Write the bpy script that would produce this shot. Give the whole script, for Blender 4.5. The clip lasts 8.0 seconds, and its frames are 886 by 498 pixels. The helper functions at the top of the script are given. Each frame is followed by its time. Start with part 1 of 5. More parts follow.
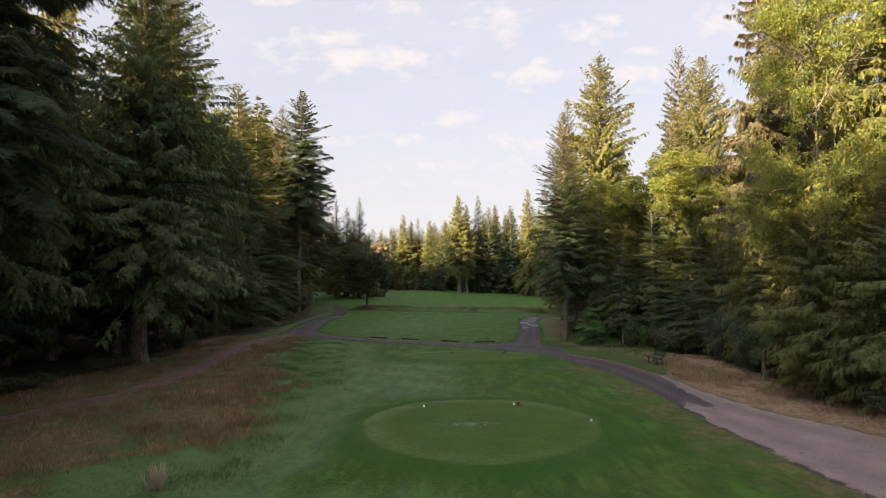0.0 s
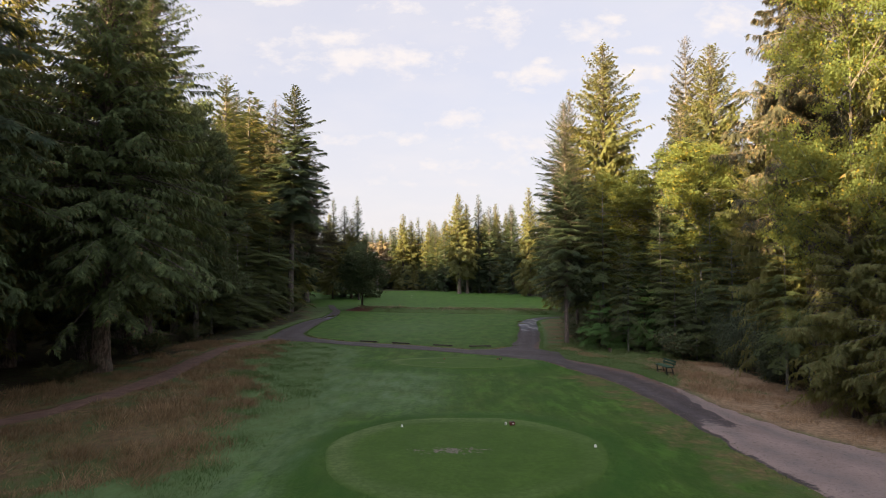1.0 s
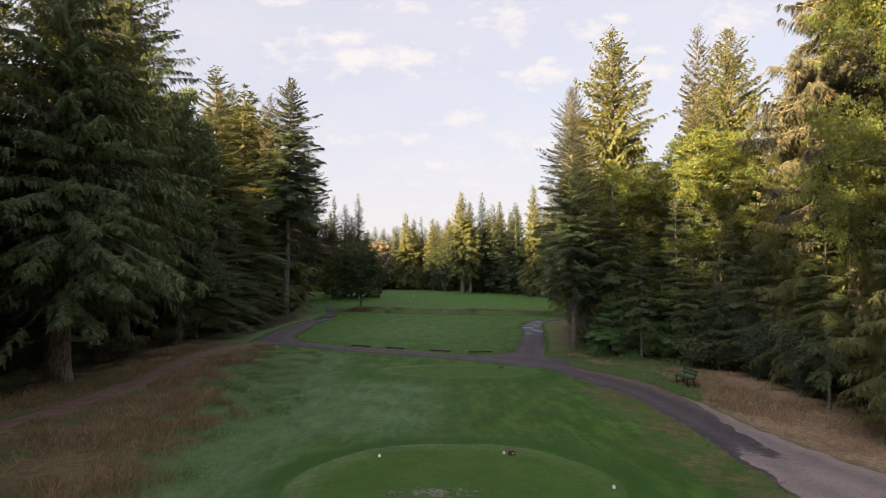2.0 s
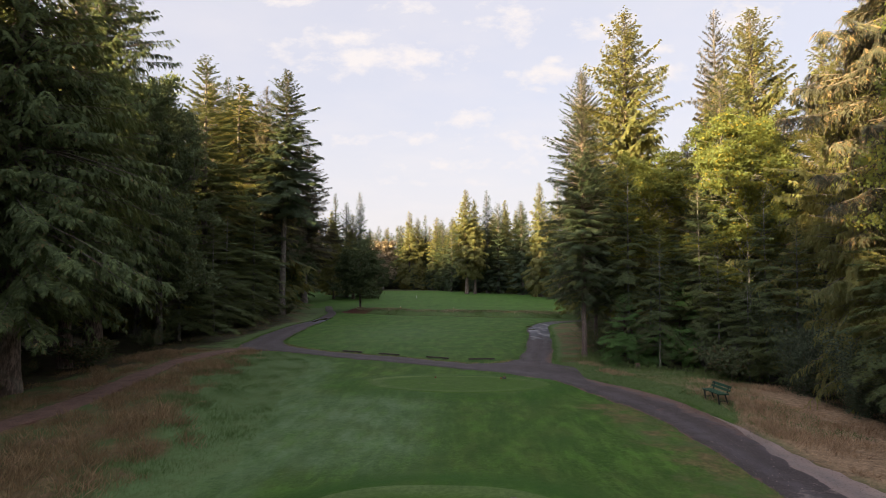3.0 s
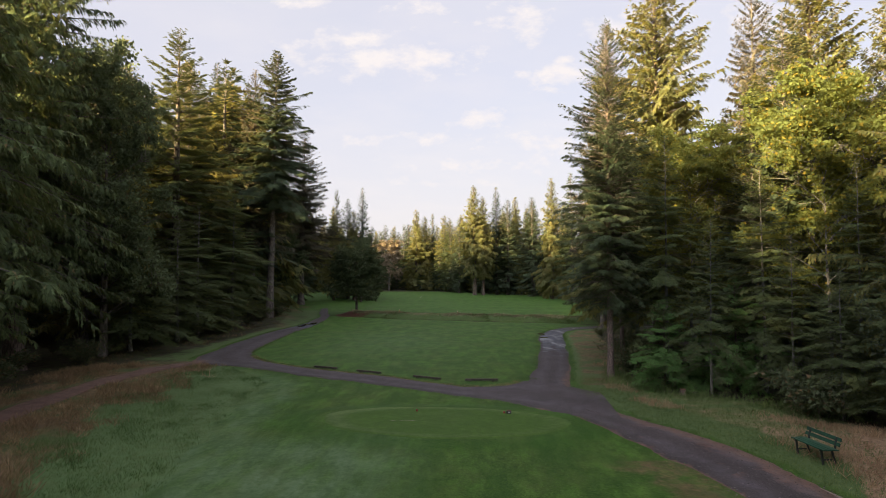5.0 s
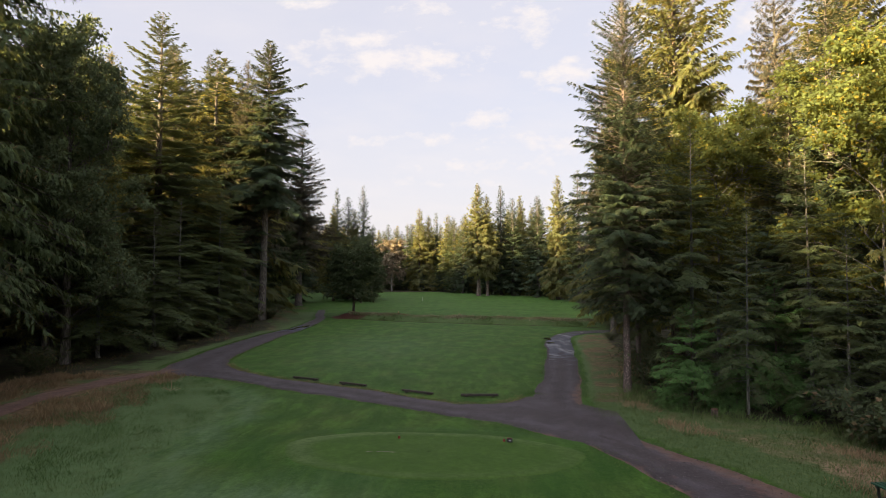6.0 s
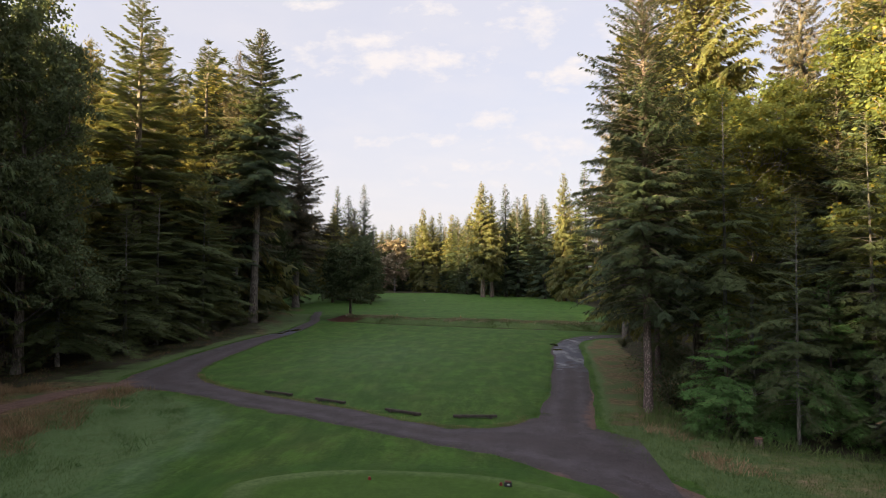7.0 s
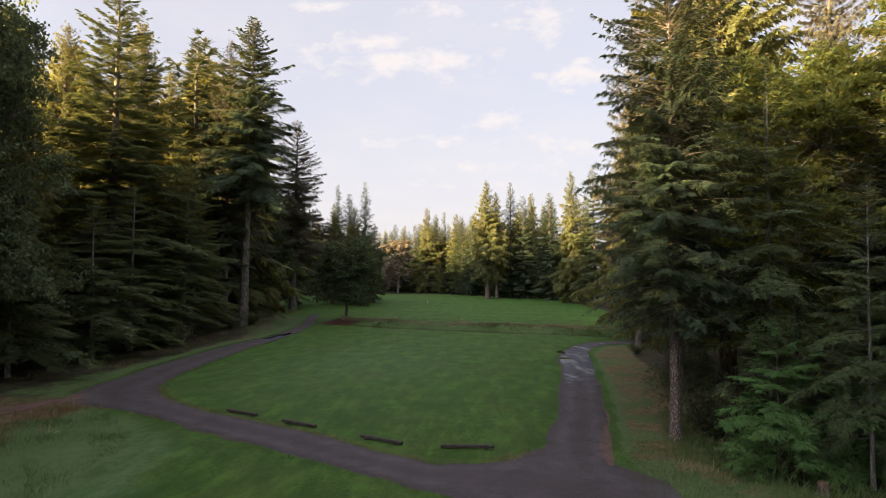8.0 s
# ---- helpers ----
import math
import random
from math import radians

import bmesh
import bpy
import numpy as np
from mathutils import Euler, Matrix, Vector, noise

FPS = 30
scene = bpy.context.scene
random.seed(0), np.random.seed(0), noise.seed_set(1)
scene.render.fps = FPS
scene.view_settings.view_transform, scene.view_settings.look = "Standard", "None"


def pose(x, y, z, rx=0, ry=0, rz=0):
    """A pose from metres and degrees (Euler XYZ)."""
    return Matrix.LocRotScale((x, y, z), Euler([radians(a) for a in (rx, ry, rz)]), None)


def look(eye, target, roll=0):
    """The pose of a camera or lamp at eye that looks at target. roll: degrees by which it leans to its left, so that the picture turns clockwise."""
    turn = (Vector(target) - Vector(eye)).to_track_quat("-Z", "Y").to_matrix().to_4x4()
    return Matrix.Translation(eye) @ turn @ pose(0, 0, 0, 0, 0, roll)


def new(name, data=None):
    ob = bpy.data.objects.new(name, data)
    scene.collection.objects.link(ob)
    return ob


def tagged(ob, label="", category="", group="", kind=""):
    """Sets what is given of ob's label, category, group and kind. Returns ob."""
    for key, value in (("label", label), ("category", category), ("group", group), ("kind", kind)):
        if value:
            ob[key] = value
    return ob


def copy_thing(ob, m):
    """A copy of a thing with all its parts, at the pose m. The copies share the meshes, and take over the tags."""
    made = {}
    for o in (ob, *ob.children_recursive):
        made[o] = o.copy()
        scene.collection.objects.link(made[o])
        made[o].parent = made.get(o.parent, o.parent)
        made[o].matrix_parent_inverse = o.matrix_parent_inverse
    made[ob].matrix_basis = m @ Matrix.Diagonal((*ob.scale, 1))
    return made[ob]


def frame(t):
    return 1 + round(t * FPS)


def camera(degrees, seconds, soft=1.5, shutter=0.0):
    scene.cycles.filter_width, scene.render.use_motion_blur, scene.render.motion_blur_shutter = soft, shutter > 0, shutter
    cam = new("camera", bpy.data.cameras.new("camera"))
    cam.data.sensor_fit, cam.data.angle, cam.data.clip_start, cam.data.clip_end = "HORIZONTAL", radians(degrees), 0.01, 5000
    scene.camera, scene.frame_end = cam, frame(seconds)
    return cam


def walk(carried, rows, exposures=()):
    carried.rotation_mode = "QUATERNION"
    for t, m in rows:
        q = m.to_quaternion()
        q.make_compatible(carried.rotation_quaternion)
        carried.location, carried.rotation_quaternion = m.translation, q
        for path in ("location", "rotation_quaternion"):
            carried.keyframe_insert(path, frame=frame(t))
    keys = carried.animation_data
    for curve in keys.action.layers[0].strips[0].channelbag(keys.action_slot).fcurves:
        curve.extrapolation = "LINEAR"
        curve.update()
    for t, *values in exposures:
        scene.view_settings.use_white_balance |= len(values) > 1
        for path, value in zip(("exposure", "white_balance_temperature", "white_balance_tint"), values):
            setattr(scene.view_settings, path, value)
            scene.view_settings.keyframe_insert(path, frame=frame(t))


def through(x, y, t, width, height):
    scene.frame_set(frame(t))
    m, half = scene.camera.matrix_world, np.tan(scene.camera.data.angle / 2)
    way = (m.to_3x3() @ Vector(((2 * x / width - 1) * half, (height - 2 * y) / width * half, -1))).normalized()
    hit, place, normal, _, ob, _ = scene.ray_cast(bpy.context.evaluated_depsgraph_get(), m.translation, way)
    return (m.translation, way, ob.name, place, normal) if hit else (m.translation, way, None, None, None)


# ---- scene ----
cam = camera(76.3, 8.0, 0.75)
METRES, EYE, TILT, LEAN, TURN = 29.73, 5.5, 2.27, 0.0, 0.0
ROWS = [
    (0.0, 0.0, 0.0, 0.0, 0.0, 0.6, 0.32),
    (0.5, 0.0142, 0.0511, -0.0019, 0.06, 0.58, 0.29),
    (1.0, 0.0254, 0.1049, -0.0038, 0.21, 0.59, 0.29),
    (1.5, 0.0354, 0.1608, -0.0056, 0.43, 0.57, 0.28),
    (3.0, 0.0601, 0.3419, -0.0128, 1.26, 0.55, 0.22),
    (3.5, 0.0679, 0.4051, -0.0154, 1.53, 0.56, 0.21),
    (4.0, 0.0751, 0.4691, -0.0184, 1.78, 0.58, 0.2),
    (4.5, 0.0829, 0.5341, -0.0214, 2.06, 0.59, 0.18),
    (6.0, 0.1053, 0.7291, -0.0297, 2.87, 0.64, 0.11),
    (6.5, 0.1126, 0.7946, -0.032, 3.14, 0.66, 0.12),
    (7.0, 0.1204, 0.8602, -0.0348, 3.44, 0.71, 0.07),
    (7.5, 0.128, 0.9252, -0.0372, 3.74, 0.76, 0.03),
    (8.0, 0.1348, 0.9893, -0.0393, 4.04, 0.81, 0.01),
]
EXPOSURE = 2.99
walk(cam, [(t, pose(0, 0, EYE, TILT, LEAN, TURN) @ pose(METRES * x, METRES * y, METRES * z, 90 + pitch, roll, yaw)) for t, x, y, z, yaw, pitch, roll in ROWS],
     [(0.0, EXPOSURE), (8.0, EXPOSURE)])

# ---- light: a low sun behind the trees, a pale sky with small clouds ----
SUN_FROM = Vector((-0.75, -0.66, 0.0)).normalized()
SUN_UP = radians(14.3)
sun_data = bpy.data.lights.new("sun", "SUN")
sun_data.energy, sun_data.angle, sun_data.color = 5.0, radians(0.6), (1.0, 0.73, 0.36)
sun = new("sun", sun_data)
sun_way = Vector((SUN_FROM.x * math.cos(SUN_UP), SUN_FROM.y * math.cos(SUN_UP), math.sin(SUN_UP)))
sun.matrix_world = look((0, 0, 60), Vector((0, 0, 60)) - sun_way)

world = bpy.data.worlds.new("sky")
scene.world = world
world.use_nodes = True
wt = world.node_tree
wt.nodes.clear()


def wnode(kind, **props):
    n = wt.nodes.new(kind)
    for key, value in props.items():
        if key == "operation":
            n.operation = value
        elif key == "blend":
            n.blend_type = value
        elif key == "data":
            n.data_type = value
    return n


def wmath(op, a, b=None, c=None):
    n = wnode("ShaderNodeMath", operation=op)
    for i, v in enumerate((a, b, c)):
        if v is None:
            continue
        if isinstance(v, (int, float)):
            n.inputs[i].default_value = v
        else:
            wt.links.new(v, n.inputs[i])
    return n.outputs[0]


sky = wnode("ShaderNodeTexSky")
sky.sky_type, sky.sun_disc = "NISHITA", False
sky.sun_elevation, sky.sun_rotation = SUN_UP, math.atan2(SUN_FROM.x, SUN_FROM.y)
sky.air_density, sky.dust_density, sky.ozone_density = 1.0, 1.6, 1.0
coord = wnode("ShaderNodeTexCoord")
sep = wnode("ShaderNodeSeparateXYZ")
wt.links.new(coord.outputs["Generated"], sep.inputs[0])
# clouds lie on a flat layer overhead
up = wmath("MAXIMUM", sep.outputs["Z"], 0.03)
lift = wmath("ADD", up, 0.10)
cx, cy = wmath("DIVIDE", sep.outputs["X"], lift), wmath("DIVIDE", sep.outputs["Y"], lift)
comb = wnode("ShaderNodeCombineXYZ")
wt.links.new(cx, comb.inputs[0])
wt.links.new(cy, comb.inputs[1])
puff = wnode("ShaderNodeTexNoise")
puff.inputs["Scale"].default_value, puff.inputs["Detail"].default_value, puff.inputs["Roughness"].default_value = 2.1, 7.0, 0.55
wt.links.new(comb.outputs[0], puff.inputs["Vector"])
# where the clouds stand: (azimuth tangent, height tangent, half width, half height, weight)
gx = wmath("DIVIDE", sep.outputs["X"], wmath("MAXIMUM", sep.outputs["Y"], 0.05))
gz = wmath("DIVIDE", sep.outputs["Z"], wmath("MAXIMUM", sep.outputs["Y"], 0.05))
CLOUDS = [
    (-0.20, 0.43, 0.085, 0.018, 1.0), (-0.13, 0.395, 0.13, 0.028, 1.0), (-0.17, 0.37, 0.08, 0.02, 0.6),
    (0.10, 0.465, 0.055, 0.04, 0.9), (0.27, 0.445, 0.06, 0.02, 0.9), (0.17, 0.36, 0.055, 0.022, 1.0),
    (0.03, 0.285, 0.045, 0.018, 1.0), (-0.05, 0.25, 0.07, 0.013, 0.8), (0.15, 0.24, 0.09, 0.02, 0.8),
    (-0.30, 0.50, 0.05, 0.012, 0.9), (-0.08, 0.49, 0.05, 0.014, 0.9), (0.36, 0.36, 0.06, 0.03, 0.8),
    (-0.32, 0.40, 0.04, 0.022, 0.7), (0.05, 0.20, 0.16, 0.016, 0.6), (-0.1, 0.17, 0.16, 0.012, 0.5), (0.52, 0.46, 0.06, 0.03, 0.9),
    (0.105, 0.365, 0.016, 0.010, 0.9), (0.176, 0.39, 0.020, 0.010, 0.8), (0.146, 0.337, 0.024, 0.009, 0.8), (-0.164, 0.246, 0.045, 0.012, 0.7), (0.36, 0.407, 0.036, 0.009, 0.9), (0.30, 0.467, 0.035, 0.018, 0.9), (-0.30, 0.395, 0.02, 0.012, 0.9),
]
total = None
for ax, az, sx, sz, weight in CLOUDS:
    dx = wmath("DIVIDE", wmath("SUBTRACT", gx, ax), sx)
    dz = wmath("DIVIDE", wmath("SUBTRACT", gz, az), sz)
    r2 = wmath("ADD", wmath("MULTIPLY", dx, dx), wmath("MULTIPLY", dz, dz))
    blob = wmath("MULTIPLY", wmath("POWER", 2.718, wmath("MULTIPLY", r2, -0.7)), weight)
    total = blob if total is None else wmath("MAXIMUM", total, blob)
fine = wnode("ShaderNodeTexNoise")
fine.inputs["Scale"].default_value, fine.inputs["Detail"].default_value, fine.inputs["Roughness"].default_value = 20.0, 8.0, 0.62
gv = wnode("ShaderNodeCombineXYZ")
wt.links.new(gx, gv.inputs[0])
wt.links.new(wmath("MULTIPLY", gz, 1.7), gv.inputs[1])
wt.links.new(gv.outputs[0], fine.inputs["Vector"])
shape = wmath("ADD", total, wmath("MULTIPLY", wmath("SUBTRACT", fine.outputs["Fac"], 0.5), 2.8))
ramp = wnode("ShaderNodeMapRange")
wt.links.new(shape, ramp.inputs["Value"])
ramp.inputs["From Min"].default_value, ramp.inputs["From Max"].default_value = 0.42, 1.25
veil = wnode("ShaderNodeMapRange")
wt.links.new(puff.outputs["Fac"], veil.inputs["Value"])
veil.inputs["From Min"].default_value, veil.inputs["From Max"].default_value = 0.42, 0.85
veil.inputs["To Max"].default_value = 0.35
cloud = wmath("MINIMUM", wmath("ADD", ramp.outputs[0], veil.outputs[0]), 0.92)
SKY_STRENGTH = 0.0362
scaled = wnode("ShaderNodeMix", data="RGBA", blend="MIX")
scaled.blend_type = "MIX"
wt.links.new(cloud, scaled.inputs["Factor"])
haze = wnode("ShaderNodeMix", data="RGBA")
haze.inputs["Factor"].default_value = 0.85
haze.inputs["B"].default_value = (2.90, 2.82, 3.14, 1)
wt.links.new(sky.outputs[0], haze.inputs["A"])
# thin haze glows towards the sun
dot = wnode("ShaderNodeVectorMath", operation="DOT_PRODUCT")
wt.links.new(coord.outputs["Generated"], dot.inputs[0])
dot.inputs[1].default_value = sun_way
glow = wmath("MULTIPLY_ADD", wmath("POWER", wmath("MAXIMUM", dot.outputs["Value"], 0.0), 1.5), 2.8, 0.98)
lit = wnode("ShaderNodeVectorMath", operation="SCALE")
low = wnode("ShaderNodeMapRange")
wt.links.new(sep.outputs["Z"], low.inputs["Value"])
low.inputs["From Min"].default_value, low.inputs["From Max"].default_value = 0.30, 0.03
low.inputs["To Max"].default_value = 0.75
band = wnode("ShaderNodeMix", data="RGBA")
wt.links.new(low.outputs[0], band.inputs["Factor"])
wt.links.new(haze.outputs["Result"], band.inputs["A"])
band.inputs["B"].default_value = (3.30, 3.06, 3.02, 1)
wt.links.new(band.outputs["Result"], lit.inputs[0])
wt.links.new(glow, lit.inputs["Scale"])
wt.links.new(lit.outputs[0], scaled.inputs["A"])
scaled.inputs["B"].default_value = (3.45, 3.2, 3.15, 1)
bg = wnode("ShaderNodeBackground")
bg.inputs["Strength"].default_value = SKY_STRENGTH
wt.links.new(scaled.outputs["Result"], bg.inputs["Color"])
wout = wnode("ShaderNodeOutputWorld")
wt.links.new(bg.outputs[0], wout.inputs["Surface"])


# ---- materials ----
class Mat:
    """A node material with short calls for its nodes."""

    def __init__(self, name):
        self.mat = bpy.data.materials.new(name)
        self.mat.use_nodes = True
        self.t = self.mat.node_tree
        self.t.nodes.clear()
        self.out = self.t.nodes.new("ShaderNodeOutputMaterial")

    def link(self, a, b):
        self.t.links.new(a, b)

    def put(self, socket, v):
        if isinstance(v, (int, float)):
            socket.default_value = v
        elif isinstance(v, tuple):
            socket.default_value = (*v, 1) if len(v) == 3 and socket.type == "RGBA" else v
        else:
            self.link(v, socket)

    def pos(self):
        return self.t.nodes.new("ShaderNodeNewGeometry").outputs["Position"]

    def obj(self):
        return self.t.nodes.new("ShaderNodeTexCoord").outputs["Object"]

    def island(self):
        return self.t.nodes.new("ShaderNodeNewGeometry").outputs["Random Per Island"]

    def rand(self):
        return self.t.nodes.new("ShaderNodeObjectInfo").outputs["Random"]

    def attr(self, name):
        n = self.t.nodes.new("ShaderNodeAttribute")
        n.attribute_name = name
        return n.outputs["Fac"]

    def noise(self, scale, detail=4.0, rough=0.55, at=None, stretch=None):
        at = at if at is not None else self.pos()
        if stretch:
            m = self.t.nodes.new("ShaderNodeMapping")
            m.inputs["Scale"].default_value = stretch
            self.link(at, m.inputs["Vector"])
            at = m.outputs[0]
        n = self.t.nodes.new("ShaderNodeTexNoise")
        n.inputs["Scale"].default_value, n.inputs["Detail"].default_value, n.inputs["Roughness"].default_value = scale, detail, rough
        self.link(at, n.inputs["Vector"])
        return n.outputs["Fac"]

    def voronoi(self, scale, feature="F1", at=None, stretch=None):
        at = at if at is not None else self.pos()
        if stretch:
            m = self.t.nodes.new("ShaderNodeMapping")
            m.inputs["Scale"].default_value = stretch
            self.link(at, m.inputs["Vector"])
            at = m.outputs[0]
        n = self.t.nodes.new("ShaderNodeTexVoronoi")
        n.feature = feature
        n.inputs["Scale"].default_value = scale
        self.link(at, n.inputs["Vector"])
        return n.outputs["Distance"]

    def fit(self, v, a, b, c=0.0, d=1.0):
        n = self.t.nodes.new("ShaderNodeMapRange")
        self.put(n.inputs["Value"], v)
        for key, value in (("From Min", a), ("From Max", b), ("To Min", c), ("To Max", d)):
            n.inputs[key].default_value = value
        return n.outputs[0]

    def math(self, op, a, b=0.0):
        n = self.t.nodes.new("ShaderNodeMath")
        n.operation = op
        self.put(n.inputs[0], a)
        self.put(n.inputs[1], b)
        return n.outputs[0]

    def mix(self, f, a, b, blend="MIX"):
        n = self.t.nodes.new("ShaderNodeMix")
        n.data_type, n.blend_type = "RGBA", blend
        self.put(n.inputs["Factor"], f)
        self.put(n.inputs["A"], a)
        self.put(n.inputs["B"], b)
        return n.outputs["Result"]

    def bump(self, height, strength=0.5, distance=0.02):
        n = self.t.nodes.new("ShaderNodeBump")
        n.inputs["Strength"].default_value, n.inputs["Distance"].default_value = strength, distance
        self.link(height, n.inputs["Height"])
        return n.outputs["Normal"]

    def surface(self, colour, rough=0.8, normal=None, metal=0.0, specular=0.3):
        p = self.t.nodes.new("ShaderNodeBsdfPrincipled")
        self.put(p.inputs["Base Color"], colour)
        self.put(p.inputs["Roughness"], rough)
        self.put(p.inputs["Specular IOR Level"], specular)
        p.inputs["Metallic"].default_value = metal
        if normal is not None:
            self.link(normal, p.inputs["Normal"])
        self.link(p.outputs[0], self.out.inputs["Surface"])
        return p

    def leaf(self, colour, through, share=0.35):
        """Thin leaves: part of the light passes through."""
        p = self.surface(colour, 0.75, specular=0.08)
        tr = self.t.nodes.new("ShaderNodeBsdfTranslucent")
        self.put(tr.inputs["Color"], through)
        m = self.t.nodes.new("ShaderNodeMixShader")
        m.inputs[0].default_value = share
        self.link(p.outputs[0], m.inputs[1])
        self.link(tr.outputs[0], m.inputs[2])
        self.link(m.outputs[0], self.out.inputs["Surface"])


def foliage(name, dark, light, through, brown=(0.11, 0.095, 0.05), brown_share=0.03, share=0.35):
    m = Mat(name)
    isl = m.island()
    c = m.mix(m.fit(isl, 0.0, 0.75), tuple(v * 0.55 for v in dark), light)
    c = m.mix(m.fit(isl, 0.75, 1.0), c, tuple(v * 1.45 for v in light))
    c = m.mix(m.fit(m.noise(0.45, 3.0), 0.35, 0.7, 0.0, 0.6), c, light)
    c = m.mix(m.fit(m.noise(1.7, 3.0), 0.42, 0.62, 0.55, 0.0), c, tuple(v * 0.75 for v in dark))
    c = m.mix(m.fit(m.rand(), 0.0, 1.0, 0.0, 0.25), c, dark)
    c = m.mix(m.math("GREATER_THAN", isl, 1.0 - brown_share), c, brown)
    m.leaf(c, m.mix(0.5, through, c), share)
    return m.mat


cedar_leaf = foliage("cedar_foliage", (0.072, 0.090, 0.055), (0.185, 0.200, 0.080), (0.70, 0.60, 0.11), brown=(0.20, 0.13, 0.06), brown_share=0.05, share=0.40)
# darker copy of the cedar foliage, standing in for shade on the left row
shaded_cedar_leaf = foliage("shaded_cedar_foliage", (0.064, 0.098, 0.058), (0.152, 0.200, 0.084), (0.36, 0.34, 0.08), brown=(0.18, 0.14, 0.07), share=0.28)
fir_leaf = foliage("fir_foliage", (0.038, 0.063, 0.044), (0.082, 0.115, 0.062), (0.28, 0.26, 0.08), share=0.28)
spruce_leaf = foliage("spruce_foliage", (0.060, 0.066, 0.052), (0.118, 0.118, 0.078), (0.20, 0.16, 0.07), brown=(0.20, 0.14, 0.08), brown_share=0.16, share=0.25)
hemlock_leaf = foliage("hemlock_foliage", (0.064, 0.094, 0.052), (0.140, 0.178, 0.078), (0.29, 0.28, 0.07))
maple_leaf = foliage("maple_foliage", (0.070, 0.102, 0.048), (0.160, 0.200, 0.066), (0.66, 0.60, 0.09), brown=(0.24, 0.19, 0.04), brown_share=0.08, share=0.45)
lone_leaf = foliage("ornamental_foliage", (0.042, 0.062, 0.034), (0.082, 0.108, 0.050), (0.14, 0.15, 0.04), share=0.3)
dark_leaf = foliage("dark_broadleaf_foliage", (0.080, 0.112, 0.066), (0.156, 0.194, 0.094), (0.20, 0.20, 0.06), share=0.3)
shrub_leaf = foliage("shrub_foliage", (0.060, 0.080, 0.046), (0.130, 0.155, 0.085), (0.18, 0.21, 0.07), brown=(0.17, 0.12, 0.07), brown_share=0.15)
young_leaf = foliage("young_cedar_foliage", (0.074, 0.155, 0.054), (0.155, 0.275, 0.085), (0.18, 0.27, 0.06))
silver_leaf = foliage("silver_foliage", (0.060, 0.085, 0.056), (0.140, 0.170, 0.112), (0.18, 0.20, 0.09), share=0.25)
tan_leaf = foliage("tan_foliage", (0.20, 0.165, 0.115), (0.33, 0.27, 0.19), (0.28, 0.22, 0.13))


def bark(name, dark, light, scale=1.0):
    m = Mat(name)
    p = m.obj()
    ridges = m.noise(8.0 * scale, 6.0, 0.7, p, (1, 1, 0.28))
    patch = m.noise(1.2 * scale, 3.0, 0.5, p)
    c = m.mix(m.fit(ridges, 0.42, 0.60), dark, light)
    c = m.mix(m.fit(m.noise(5.0 * scale, 6.0, 0.75, p), 0.36, 0.48, 0.75, 0.0), c, dark)
    c = m.mix(m.fit(patch, 0.5, 0.72, 0.0, 0.5), c, (0.16, 0.17, 0.13))
    m.surface(c, 0.9, m.bump(ridges, 0.9, 0.05))
    return m.mat


cedar_bark = bark("cedar_bark", (0.06, 0.045, 0.035), (0.20, 0.15, 0.12))
fir_bark = bark("fir_bark", (0.05, 0.042, 0.036), (0.19, 0.165, 0.145))
def scaly_bark(name, dark, light):
    m = Mat(name)
    p = m.obj()
    plates = m.voronoi(16.0, "F1", p, (1, 1, 0.6))
    c = m.mix(m.fit(plates, 0.15, 0.55), light, dark)
    c = m.mix(m.fit(m.noise(9.0, 6.0, 0.75, p), 0.42, 0.58, 0.7, 0.0), c, dark)
    c = m.mix(m.fit(m.noise(2.0, 3.0, 0.5, p), 0.52, 0.7, 0.0, 0.5), c, (0.15, 0.16, 0.12))
    m.surface(c, 0.9, m.bump(plates, 0.8, 0.03))
    return m.mat


edge_bark = scaly_bark("scaly_bark", (0.10, 0.074, 0.066), (0.38, 0.29, 0.265))
alder_bark = bark("alder_bark", (0.09, 0.085, 0.075), (0.28, 0.265, 0.24), 2.0)
twig_bark = bark("twig_bark", (0.07, 0.058, 0.048), (0.21, 0.175, 0.145))


